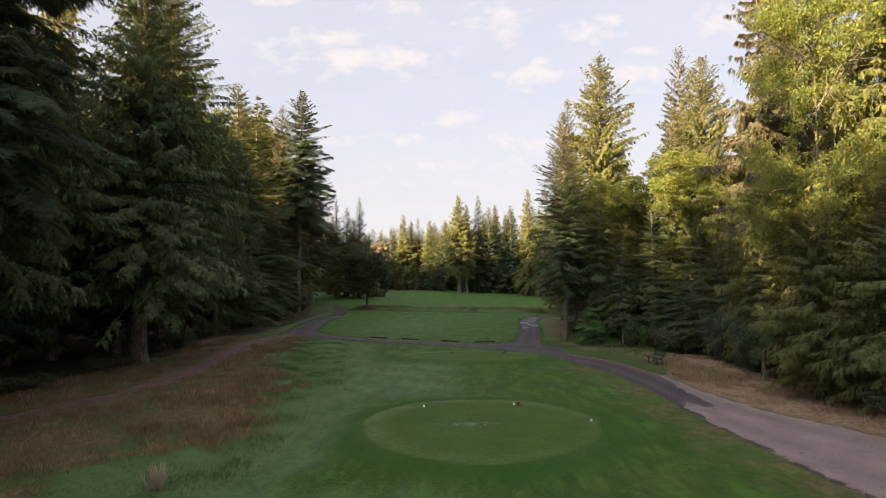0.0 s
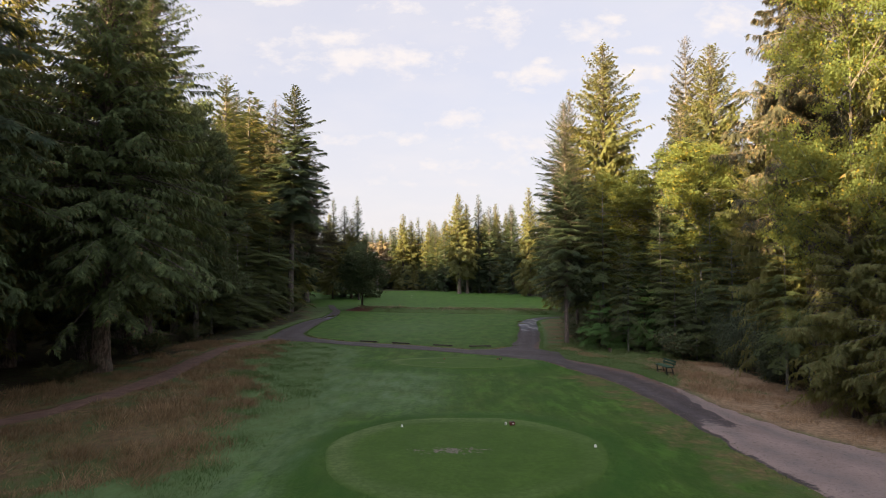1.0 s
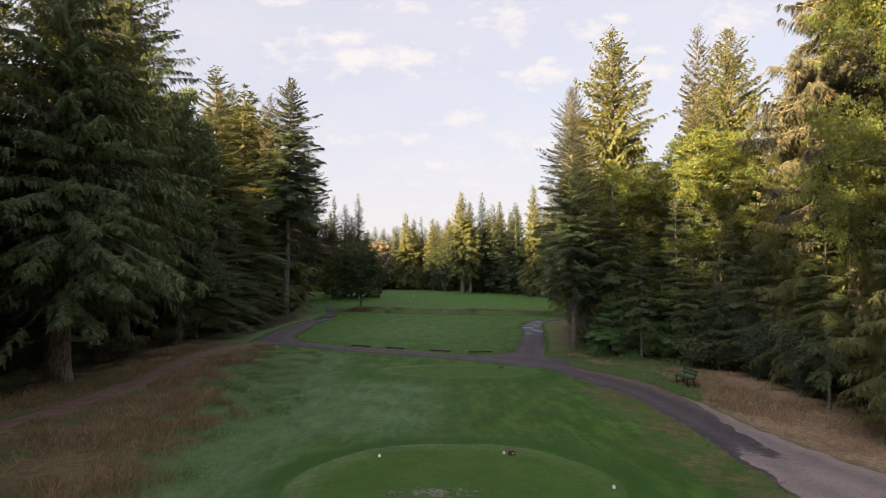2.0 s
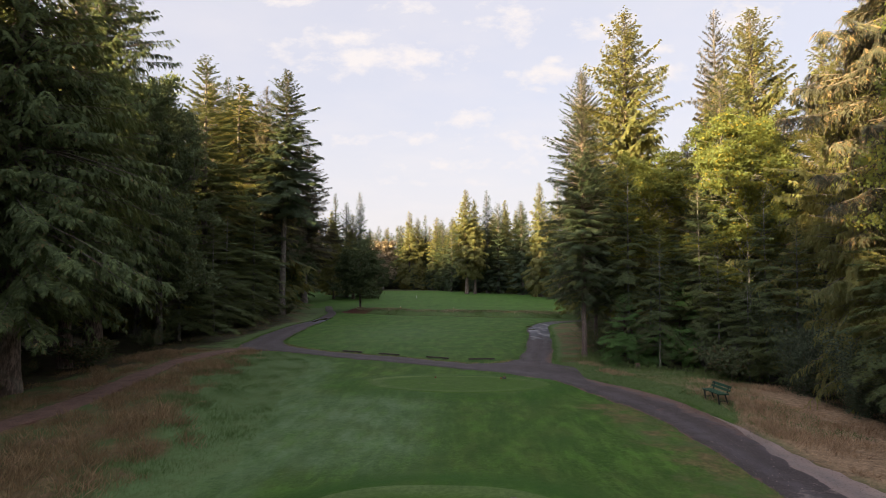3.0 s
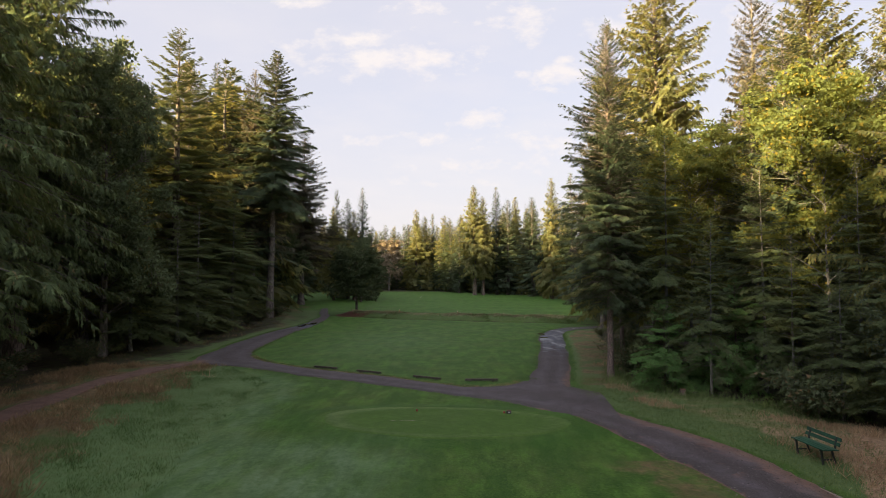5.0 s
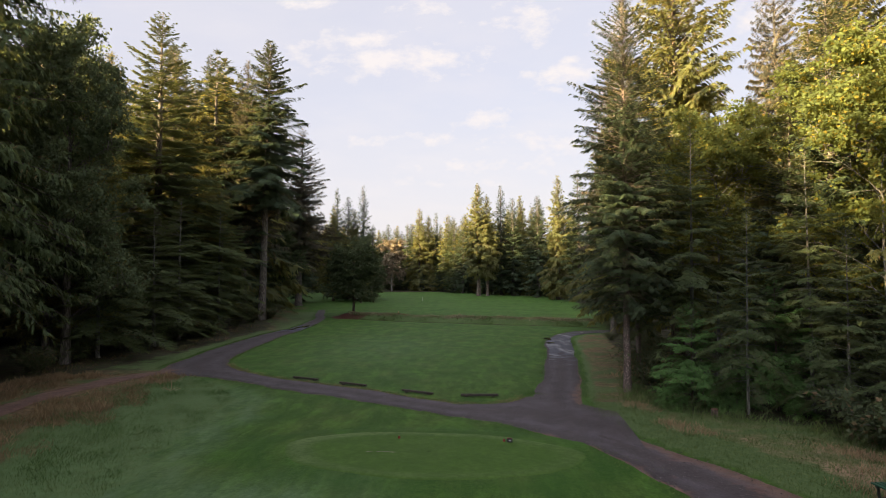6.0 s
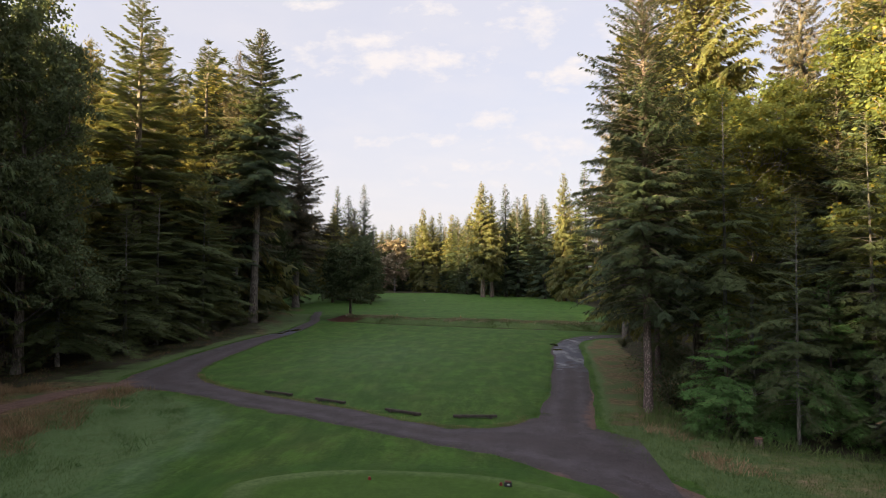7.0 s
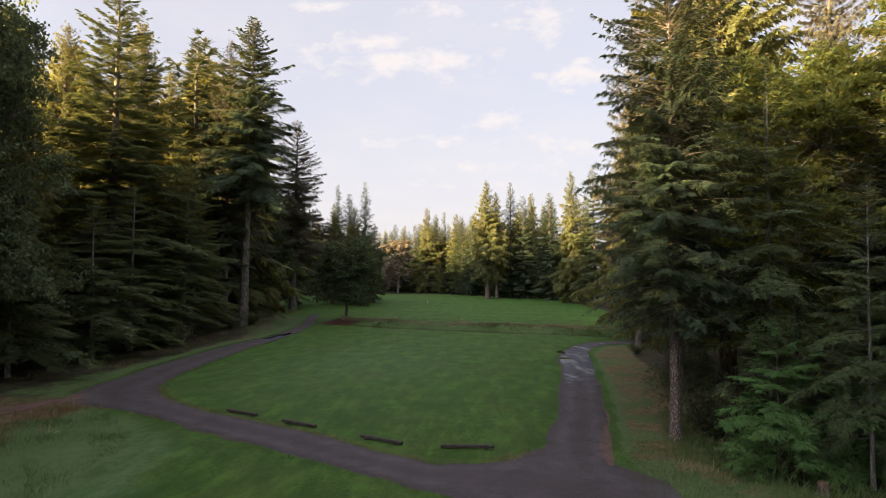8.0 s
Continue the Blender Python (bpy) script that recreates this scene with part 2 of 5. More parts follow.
def ground_material():
    m = Mat("ground_cover")
    fine = m.noise(38.0, 5.0, 0.65)
    blades = m.noise(9.0, 6.0, 0.7, None, (1.0, 0.55, 1))
    mid = m.noise(1.3, 5.0, 0.6)
    broad = m.noise(0.22, 4.0, 0.55)
    sweep = m.noise(0.55, 5.0, 0.65, None, (1.3, 0.6, 1))
    lawn = m.mix(m.fit(mid, 0.32, 0.68), (0.023, 0.064, 0.006), (0.048, 0.102, 0.012))
    lawn = m.mix(m.fit(broad, 0.42, 0.66, 0.0, 0.45), lawn, (0.062, 0.114, 0.017))
    lawn = m.mix(m.math("MULTIPLY", m.fit(sweep, 0.55, 0.74, 0.0, 0.35), m.fit(mid, 0.3, 0.6, 0.4, 1.0)), lawn, (0.070, 0.104, 0.027))
    lawn = m.mix(m.fit(m.noise(0.16, 2.0), 0.60, 0.72, 0.0, 0.35), lawn, (0.090, 0.090, 0.025))
    clumps = m.noise(5.0, 7.0, 0.75)
    lawn = m.mix(m.fit(clumps, 0.38, 0.62, 0.7, 0.0), lawn, (0.016, 0.042, 0.006))
    lawn = m.mix(m.fit(m.noise(1.5, 7.0, 0.72, None, (1.7, 0.35, 1)), 0.47, 0.66, 0.0, 0.6), lawn, (0.082, 0.151, 0.026))
    lawn = m.mix(m.math("MULTIPLY", m.attr("fair"), m.fit(m.noise(0.35, 4.0, 0.6, None, (1.0, 0.4, 1)), 0.3, 0.7, 0.55, 0.9)), lawn, m.mix(m.fit(m.noise(0.8, 6.0, 0.7, None, (1.0, 0.45, 1)), 0.38, 0.62), (0.026, 0.088, 0.008), (0.052, 0.118, 0.016)))
    bands = m.math("MULTIPLY", m.fit(m.attr("fair"), 0.5, 1.0), m.fit(m.noise(0.42, 3.0, 0.5, None, (0.10, 1.0, 1)), 0.40, 0.60, 0.0, 0.55))
    lawn = m.mix(bands, lawn, (0.074, 0.150, 0.028))
    lawn = m.mix(m.fit(m.noise(0.7, 7.0, 0.7, None, (0.8, 1.5, 1)), 0.36, 0.50, 0.55, 0.0), lawn, (0.024, 0.060, 0.008))
    lawn = m.mix(m.fit(m.noise(13.0, 4.0, 0.7), 0.50, 0.64, 0.0, 0.55), lawn, (0.085, 0.152, 0.034))
    lawn = m.mix(m.fit(m.noise(11.0, 5.0, 0.75, None, (1.0, 0.8, 1)), 0.36, 0.47, 0.6, 0.0), lawn, (0.014, 0.036, 0.006))
    lawn = m.mix(m.fit(m.noise(0.5, 5.0, 0.65, None, (1.0, 0.6, 1)), 0.48, 0.64, 0.0, 0.42), lawn, (0.074, 0.096, 0.026))
    lawn = m.mix(m.fit(m.noise(0.30, 6.0, 0.70, None, (1.0, 0.55, 1)), 0.34, 0.50, 0.55, 0.0), lawn, (0.026, 0.066, 0.010))
    streak = m.noise(0.75, 7.0, 0.70, None, (1.25, 0.6, 1))
    lawn = m.mix(m.fit(streak, 0.38, 0.51, 0.50, 0.0), lawn, (0.020, 0.056, 0.007))
    lawn = m.mix(m.fit(streak, 0.52, 0.64, 0.0, 0.42), lawn, (0.072, 0.158, 0.022))
    lawn = m.mix(m.math("MULTIPLY", m.attr("collar"), m.fit(mid, 0.3, 0.6, 0.35, 0.75)), lawn, (0.024, 0.070, 0.009))
    dew = m.math("MULTIPLY", m.attr("dew"), m.fit(m.noise(0.9, 7.0, 0.72, None, (1.6, 0.6, 1)), 0.34, 0.62, 0.22, 0.95))
    lawn = m.mix(dew, lawn, m.mix(m.fit(clumps, 0.35, 0.65), (0.076, 0.128, 0.058), (0.126, 0.186, 0.102)))
    hay = m.mix(m.fit(blades, 0.3, 0.7), (0.060, 0.044, 0.022), (0.26, 0.19, 0.095))
    hay = m.mix(m.fit(m.noise(0.5, 6.0, 0.7), 0.42, 0.60, 0.0, 0.7), hay, (0.125, 0.080, 0.048))
    hay = m.mix(m.fit(m.noise(3.0, 7.0, 0.75), 0.40, 0.60, 0.65, 0.0), hay, (0.045, 0.036, 0.018))
    hay = m.mix(m.fit(m.noise(0.42, 6.0, 0.7), 0.46, 0.60), hay, (0.062, 0.092, 0.032))
    green_rough = m.mix(m.fit(blades, 0.3, 0.7), (0.040, 0.075, 0.020), (0.10, 0.14, 0.055))
    green_rough = m.mix(m.math("MULTIPLY", m.attr("dew"), m.fit(m.noise(2.2, 6.0, 0.72), 0.36, 0.58, 0.05, 0.9)), green_rough, (0.088, 0.152, 0.060))
    # paler straw on the right verge, partly painting its brighter light
    hay = m.mix(m.attr("lit_straw"), hay, m.mix(m.fit(m.noise(6.0, 6.0, 0.75), 0.35, 0.65), (0.11, 0.074, 0.046), (0.34, 0.235, 0.150)))
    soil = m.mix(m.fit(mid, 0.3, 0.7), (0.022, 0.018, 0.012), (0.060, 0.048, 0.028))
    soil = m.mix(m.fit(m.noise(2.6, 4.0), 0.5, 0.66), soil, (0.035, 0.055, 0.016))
    edge = m.math("MULTIPLY", m.math("SUBTRACT", m.noise(0.9, 6.0, 0.7), 0.5), 0.9)
    dry = m.fit(m.math("ADD", m.attr("dry"), edge), 0.35, 0.62)
    rough = m.fit(m.math("ADD", m.attr("rough"), edge), 0.3, 0.6)
    wood = m.fit(m.math("ADD", m.attr("wood"), edge), 0.4, 0.6)
    red = m.fit(m.math("ADD", m.attr("mulch"), edge), 0.4, 0.55)
    c = m.mix(rough, lawn, green_rough)
    c = m.mix(dry, c, hay)
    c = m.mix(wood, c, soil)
    c = m.mix(red, c, m.mix(m.fit(fine, 0.3, 0.7), (0.045, 0.020, 0.014), (0.11, 0.050, 0.035)))
    h = m.math("ADD", m.math("MULTIPLY", fine, 0.5), blades)
    m.surface(c, 0.85, m.bump(h, 0.55, 0.05), specular=0.15)
    return m.mat


def tee_material():
    m = Mat("tee_turf")
    fine = m.noise(60.0, 5.0, 0.65)
    mid = m.noise(1.1, 5.0, 0.6)
    c = m.mix(m.fit(mid, 0.3, 0.7), (0.049, 0.101, 0.014), (0.071, 0.133, 0.022))
    c = m.mix(m.fit(m.noise(0.35, 4.0), 0.5, 0.7, 0.0, 0.5), c, (0.081, 0.129, 0.032))
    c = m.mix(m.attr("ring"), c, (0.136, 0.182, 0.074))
    c = m.mix(m.fit(m.noise(6.0, 7.0, 0.75), 0.40, 0.62, 0.55, 0.0), c, (0.029, 0.060, 0.009))
    c = m.mix(m.fit(fine, 0.2, 0.8, 0.0, 0.4), c, (0.024, 0.056, 0.009))
    c = m.mix(m.fit(m.noise(0.8, 6.0, 0.7), 0.38, 0.55, 0.45, 0.0), c, (0.034, 0.072, 0.012))
    worn = m.fit(m.math("ADD", m.attr("worn"), m.math("MULTIPLY", m.math("SUBTRACT", m.noise(4.0, 7.0, 0.8), 0.5), 3.4)), 0.85, 1.05)
    c = m.mix(worn, c, m.mix(m.fit(m.noise(14.0), 0.35, 0.65), (0.085, 0.075, 0.058), (0.20, 0.18, 0.16)))
    m.surface(c, 0.85, m.bump(fine, 0.4, 0.02), specular=0.15)
    return m.mat


def road_material():
    m = Mat("cart_path_gravel")
    stones = m.voronoi(22.0)
    grit = m.noise(70.0, 4.0, 0.6)
    broad = m.noise(0.7, 5.0, 0.6)
    asphalt = m.mix(m.fit(broad, 0.3, 0.7), (0.036, 0.028, 0.030), (0.062, 0.048, 0.051))
    asphalt = m.mix(m.fit(stones, 0.0, 0.35, 0.55, 0.0), asphalt, (0.088, 0.074, 0.076))
    soil = m.mix(m.fit(m.noise(1.8, 5.0, 0.65), 0.3, 0.7), (0.095, 0.050, 0.038), (0.19, 0.112, 0.086))
    gravel = m.mix(m.fit(broad, 0.3, 0.7), (0.215, 0.160, 0.145), (0.33, 0.255, 0.230))
    gravel = m.mix(m.fit(stones, 0.05, 0.3, 0.5, 0.0), gravel, (0.42, 0.37, 0.34))
    jag = m.math("MULTIPLY", m.math("SUBTRACT", m.noise(1.1, 8.0, 0.75), 0.5), 1.7)
    c = m.mix(m.fit(m.math("ADD", m.attr("soil"), jag), 0.4, 0.62), asphalt, soil)
    c = m.mix(m.fit(m.math("ADD", m.attr("pale"), jag), 0.42, 0.6), c, gravel)
    c = m.mix(m.fit(grit, 0.25, 0.75, 0.0, 0.35), c, (0.03, 0.026, 0.026))
    c = m.mix(m.fit(m.noise(16.0, 6.0, 0.8), 0.52, 0.66, 0.0, 0.42), c, (0.115, 0.096, 0.096))
    c = m.mix(m.fit(m.noise(12.0, 6.0, 0.8), 0.34, 0.46, 0.7, 0.0), c, (0.014, 0.012, 0.013))
    c = m.mix(m.math("MULTIPLY", m.attr("track"), m.fit(m.noise(1.4, 5.0, 0.65), 0.32, 0.6, 0.0, 0.6)), c, m.mix(m.fit(m.noise(20.0, 4.0, 0.7), 0.35, 0.65), (0.058, 0.054, 0.062), (0.125, 0.115, 0.125)))
    wet_sheen = m.fit(m.math("ADD", m.attr("wet_sheen"), m.math("MULTIPLY", m.math("SUBTRACT", m.noise(1.6, 4.0, 0.6), 0.5), 1.2)), 0.5, 0.62)
    # wet gravel is smoother; its blue tint paints in the reflected sky
    c = m.mix(m.math("MULTIPLY", wet_sheen, 0.7), c, (0.030, 0.036, 0.060))
    m.surface(c, m.math("SUBTRACT", m.fit(wet_sheen, 0.0, 1.0, 0.8, 0.62), m.math("MULTIPLY", wet_sheen, m.fit(m.noise(0.6, 3.0, 0.5, None, (1.6, 0.5, 1)), 0.48, 0.62, 0.0, 0.30))), m.bump(m.math("MULTIPLY", m.math("ADD", m.math("MULTIPLY", stones, -1.0), grit), m.fit(wet_sheen, 0.0, 1.0, 1.0, 0.4)), 0.5, 0.03))
    return m.mat


ground_mat, tee_mat, road_mat = ground_material(), tee_material(), road_material()


def grass_material(name, low, high):
    m = Mat(name)
    c = m.mix(m.fit(m.island(), 0.0, 1.0), low, high)
    c = m.mix(m.fit(m.noise(0.4, 4.0), 0.35, 0.65, 0.0, 0.6), c, low)
    m.leaf(c, c, 0.3)
    return m.mat


hay_mat = grass_material("dry_grass", (0.13, 0.088, 0.048), (0.42, 0.31, 0.18))
dew_mat = grass_material("dewy_grass", (0.052, 0.105, 0.028), (0.170, 0.240, 0.100))
# paler dry grass; its tone also carries the right verge's brighter light
verge_mat = grass_material("straw_grass", (0.19, 0.125, 0.078), (0.50, 0.355, 0.225))
ditch_mat = grass_material("ditch_grass", (0.15, 0.135, 0.075), (0.46, 0.40, 0.27))
seed_mat = grass_material("seed_grass", (0.36, 0.30, 0.20), (0.62, 0.54, 0.40))
tuft_mat = grass_material("green_grass", (0.060, 0.10, 0.028), (0.17, 0.21, 0.085))


def plain(name, a, b, rough, scale=12.0, metal=0.0):
    m = Mat(name)
    n = m.noise(scale, 5.0, 0.6, m.obj())
    m.surface(m.mix(m.fit(n, 0.3, 0.7), a, b), rough, m.bump(n, 0.25, 0.004), metal)
    return m.mat


bench_paint = plain("bench_paint", (0.008, 0.040, 0.022), (0.018, 0.070, 0.040), 0.55)
bench_iron = plain("bench_iron", (0.012, 0.014, 0.013), (0.030, 0.034, 0.030), 0.5, 20.0)
log_wood = plain("weathered_timber", (0.030, 0.026, 0.022), (0.075, 0.064, 0.054), 0.9, 9.0)
log_dark = plain("timber_block", (0.03, 0.025, 0.02), (0.07, 0.06, 0.05), 0.9, 9.0)
white_paint = plain("white_paint", (0.68, 0.68, 0.66), (0.82, 0.82, 0.80), 0.45)
red_paint = plain("red_paint", (0.13, 0.022, 0.016), (0.20, 0.035, 0.025), 0.5)
plate_paint = plain("plate_paint", (0.36, 0.35, 0.33), (0.48, 0.47, 0.45), 0.5)
rust_paint = plain("rust_paint", (0.07, 0.022, 0.016), (0.14, 0.04, 0.028), 0.6)
stake_paint = plain("stake_paint", (0.45, 0.10, 0.04), (0.55, 0.14, 0.06), 0.5)
dark_plastic = plain("dark_plastic", (0.02, 0.02, 0.02), (0.05, 0.05, 0.05), 0.5)


# ---- mesh helpers ----
def raw_mesh(name, verts, quads, material, smooth=False):
    """A mesh from arrays of corners (n, 3) and faces (m, 4) or (m, 3)."""
    me = bpy.data.meshes.new(name)
    verts, quads = np.asarray(verts, np.float32), np.asarray(quads, np.int32)
    n, k = quads.shape
    me.vertices.add(len(verts))
    me.vertices.foreach_set("co", verts.ravel())
    me.loops.add(n * k)
    me.loops.foreach_set("vertex_index", quads.ravel())
    me.polygons.add(n)
    me.polygons.foreach_set("loop_start", np.arange(0, n * k, k, dtype=np.int32))
    me.polygons.foreach_set("use_smooth", np.full(n, smooth))
    me.update(calc_edges=True)
    me.materials.append(material)
    return me


def mask(me, name, values):
    a = me.attributes.new(name, "FLOAT", "POINT")
    a.data.foreach_set("value", np.asarray(values, np.float32))


def part_mesh(name, me, parent, label=""):
    ob = new(name, me)
    ob.parent = parent
    return tagged(ob, label)


def part(name, bm, material, parent, label=""):
    me = bpy.data.meshes.new(name)
    bm.to_mesh(me)
    bm.free()
    me.materials.append(material)
    return part_mesh(name, me, parent, label)


def box(bm, size, at, turn=(0, 0, 0), bevel=0.0):
    made = bmesh.ops.create_cube(bm, size=1.0, matrix=pose(*at, *turn) @ Matrix.Diagonal((*size, 1)))
    if bevel:
        edges = {e for v in made["verts"] for e in v.link_edges}
        bmesh.ops.bevel(bm, geom=list(edges), offset=bevel, segments=2, affect="EDGES", profile=0.6)


def unit(v):
    return v / np.maximum(np.linalg.norm(v, axis=-1, keepdims=True), 1e-6)


def tubes(paths, radii, sides):
    """Tapered tubes along paths (n, k, 3) with radii (n, k): corners and faces."""
    n, k, _ = paths.shape
    tang = unit(np.gradient(paths, axis=1))
    ref = np.where(np.abs(tang[..., 2:3]) > 0.9, np.array([1.0, 0, 0]), np.array([0, 0, 1.0]))
    a = unit(np.cross(tang, ref))
    b = np.cross(tang, a)
    ang = np.arange(sides) * 2 * np.pi / sides
    ring = a[:, :, None] * np.cos(ang)[None, None, :, None] + b[:, :, None] * np.sin(ang)[None, None, :, None]
    v = paths[:, :, None] + ring * radii[:, :, None, None]
    i = np.arange(n)[:, None, None] * k * sides + np.arange(k - 1)[None, :, None] * sides
    j = np.arange(sides)[None, None, :]
    j2 = (j + 1) % sides
    q = np.stack([i + j, i + j2, i + sides + j2, i + sides + j], -1)
    return v.reshape(-1, 3), q.reshape(-1, 4)


def kites(p, axis, side, length, width, curl=0.0):
    """Single leaf-shaped quads, slightly folded."""
    length, width = length[:, None], width[:, None]
    nor = np.cross(axis, side)
    v = np.stack([p, p + axis * length * 0.42 + side * width * 0.5 + nor * width * 0.12,
                  p + axis * length + nor * length * curl, p + axis * length * 0.42 - side * width * 0.5 + nor * width * 0.12], 1)
    return v.reshape(-1, 3)


def kite_mesh(name, v, material):
    return raw_mesh(name, v, np.arange(len(v)).reshape(-1, 4), material)


def trunk_mesh(rng, height, radius, material, lean=0.01, sides=10, flare=0.35):
    k = 14
    s = np.linspace(0, 1, k) ** 1.3
    wob = np.cumsum(rng.normal(0, lean * height / k, (k, 2)), 0) * (s[:, None] > 0)
    path = np.column_stack([wob[:, 0], wob[:, 1], s * height - 0.15])[None]
    rad = radius * ((1 - s) ** 0.9 * 0.95 + 0.03) + radius * flare * np.exp(-s * height / (radius * 2.2))
    v, q = tubes(path, rad[None], sides)
    ang = np.arctan2(v[:, 1], v[:, 0])
    v[:, :2] += (np.stack([np.cos(ang), np.sin(ang)], 1) * (radius * 0.06 * np.sin(ang * 5 + 1.3) * np.exp(-v[:, 2] / (radius * 3)))[:, None])
    return raw_mesh("trunk", v, q, material, True), path[0]


def at_height(path, z):
    return np.stack([np.interp(z, path[:, 2], path[:, 0]), np.interp(z, path[:, 2], path[:, 1]), z], -1)


# limb rise low and top (degrees), sag, curl at the tip, hang of the branchlets, unevenness, profile, branchlet fan and span, blade slimness and splay, spacing of tiers
KINDS = {
    "cedar": dict(rise=(4, 52), sag=0.30, curl=0.14, hang=0.95, wild=0.50, power=0.80, full=1.12, fan=0.20, span=0.72, slim=0.34, splay=0.50, tier=0.0),
    "fir": dict(rise=(-8, 50), sag=0.26, curl=0.14, hang=0.62, wild=0.62, power=0.82, full=1.15, fan=0.42, span=0.95, slim=0.24, splay=0.85, tier=0.55),
    "layered": dict(rise=(2, 44), sag=0.20, curl=0.08, hang=0.34, wild=0.46, power=0.85, full=1.10, fan=0.48, span=1.0, slim=0.24, splay=0.9, tier=0.95),
    "spruce": dict(rise=(-16, 46), sag=0.18, curl=0.30, hang=0.85, wild=0.55, power=0.80, full=1.12, fan=0.34, span=0.85, slim=0.20, splay=0.7, tier=0.6),
    "hemlock": dict(rise=(6, 42), sag=0.34, curl=0.06, hang=0.40, wild=0.42, power=0.85, full=1.15, fan=0.52, span=0.75, slim=0.24, splay=0.9, tier=0.5),
    "dense": dict(rise=(4, 50), sag=0.20, curl=0.08, hang=0.55, wild=0.45, power=0.78, full=1.20, fan=0.26, span=0.62, slim=0.24, splay=0.75, tier=0.0),
}


def blades(p, axis, side, length, width):
    """Single pointed blades: a base on the twig and a tip."""
    half = side * (width * 0.5)[:, None]
    tip = p + axis * length[:, None]
    tip[:, 2] -= length * 0.08
    return np.stack([p - half, p + half, tip], 1).reshape(-1, 3)


def blade_mesh(name, v, material):
    return raw_mesh(name, v, np.arange(len(v)).reshape(-1, 3), material)


def conifer(name, kind, seed, height, radius, base, girth, limbs, leaves, leaf, leaf_mat, bark_mat, label, bare=0, per=9):
    """A conifer: tapered trunk, drooping limbs, and a crown of feathered branchlets."""
    rng = np.random.default_rng(seed)
    k = KINDS[kind]
    tree = tagged(new(name), label, "tree", "conifers round the fairway")
    tree.empty_display_size = 0.5
    tm, path = trunk_mesh(rng, height, girth, bark_mat)
    part_mesh("trunk", tm, tree)
    u = ((np.arange(limbs) + rng.random(limbs)) / limbs) ** 0.82
    z0 = base + (height * 0.992 - base) * u
    if k["tier"]:
        z0 += (np.round(z0 / k["tier"]) * k["tier"] - z0) * 0.75 * (u < 0.9)
    az = np.arange(limbs) * 2.39996 + rng.normal(0, 0.5, limbs)
    lump = 1 + k["wild"] * 0.8 * np.sin(az * 2 + z0 * 0.55 + seed) * np.sin(z0 * 0.9 + seed * 1.7)
    prof = k["full"] * (1 - u) ** k["power"]
    prof = prof / (1 + prof ** 5) ** 0.2 * 1.12 * np.clip(0.6 + u * 3.5, 0, 1)
    length = radius * prof * lump * rng.uniform(1 - k["wild"], 1.08, limbs) * (1 + 0.15 * (rng.random(limbs) < 0.06)) + 0.10 + 0.004 * height * rng.random(limbs)
    rise = np.tan(np.radians(k["rise"][0] + (k["rise"][1] - k["rise"][0]) * u ** 1.8 + rng.normal(0, 7, limbs)))
    root = at_height(path, z0)
    out = np.stack([np.cos(az), np.sin(az), 0 * az], 1)
    side = np.stack([-np.sin(az), np.cos(az), 0 * az], 1)
    swerve = rng.normal(0, 0.12, limbs)

    def on(i, s):
        L = length[i]
        droop = rise[i] * s - k["sag"] * (1.15 - u[i]) * s ** 2 * 1.6 + k["curl"] * s ** 3
        p = root[i] + out[i] * (L * s)[:, None] + side[i] * (L * swerve[i] * s * s)[:, None]
        p[:, 2] += L * droop
        return p

    nodes = 4 if leaves > 20000 else 3
    thin = 0.45 if girth < 0.15 else 1.0
    ss = np.linspace(0, 0.97, nodes)
    bp = np.stack([on(np.arange(limbs), np.full(limbs, s)) for s in ss], 1)
    br = thin * (0.010 + 0.011 * length)[:, None] * (1.05 - ss)[None]
    v, q = tubes(bp, br, 3)
    if bare:
        zb = rng.uniform(base * 0.35 + 0.5, base + (height - base) * 0.45, bare)
        ab = rng.uniform(0, 2 * np.pi, bare)
        lb = rng.uniform(0.5, 1.08, bare) * radius * 0.95
        rb = at_height(path, zb)
        tb = np.linspace(0, 1, 6)
        ob_ = np.stack([np.cos(ab), np.sin(ab), 0 * ab], 1)
        sb = np.stack([-np.sin(ab), np.cos(ab), 0 * ab], 1)
        pb = rb[:, None] + ob_[:, None] * (lb[:, None] * tb)[..., None] + sb[:, None] * (lb[:, None] * 0.18 * rng.normal(0, 1, (bare, 1)) * tb ** 2)[..., None]
        pb[..., 2] += lb[:, None] * (-0.55 * tb + rng.uniform(0.0, 0.75, (bare, 1)) * tb ** 2)
        pb += rng.normal(0, 0.09, pb.shape) * (tb > 0)[None, :, None]
        v2, q2 = tubes(pb, np.full((bare, 1), 0.020 * thin) * (1.1 - tb)[None], 3)
        q = np.concatenate([q, q2 + len(v)])
        v = np.concatenate([v, v2])
    tagged(part_mesh("branchwork", raw_mesh("branchwork", v, q, bark_mat if girth < 0.12 else twig_bark, True), tree), kind="stuff")
    # feathered branchlets along both sides of each limb
    share = (length + 0.12) ** 1.2 * rng.uniform(0.35, 1.65, limbs)
    n = leaves // per
    i = np.sort(rng.choice(limbs, n, p=share / share.sum()))
    s = 0.06 + 0.94 * rng.random(n) ** 0.72
    sgn = np.where(rng.random(n) < 0.5, -1.0, 1.0)
    low = np.minimum(1, (1 - u[i]) * 1.6)
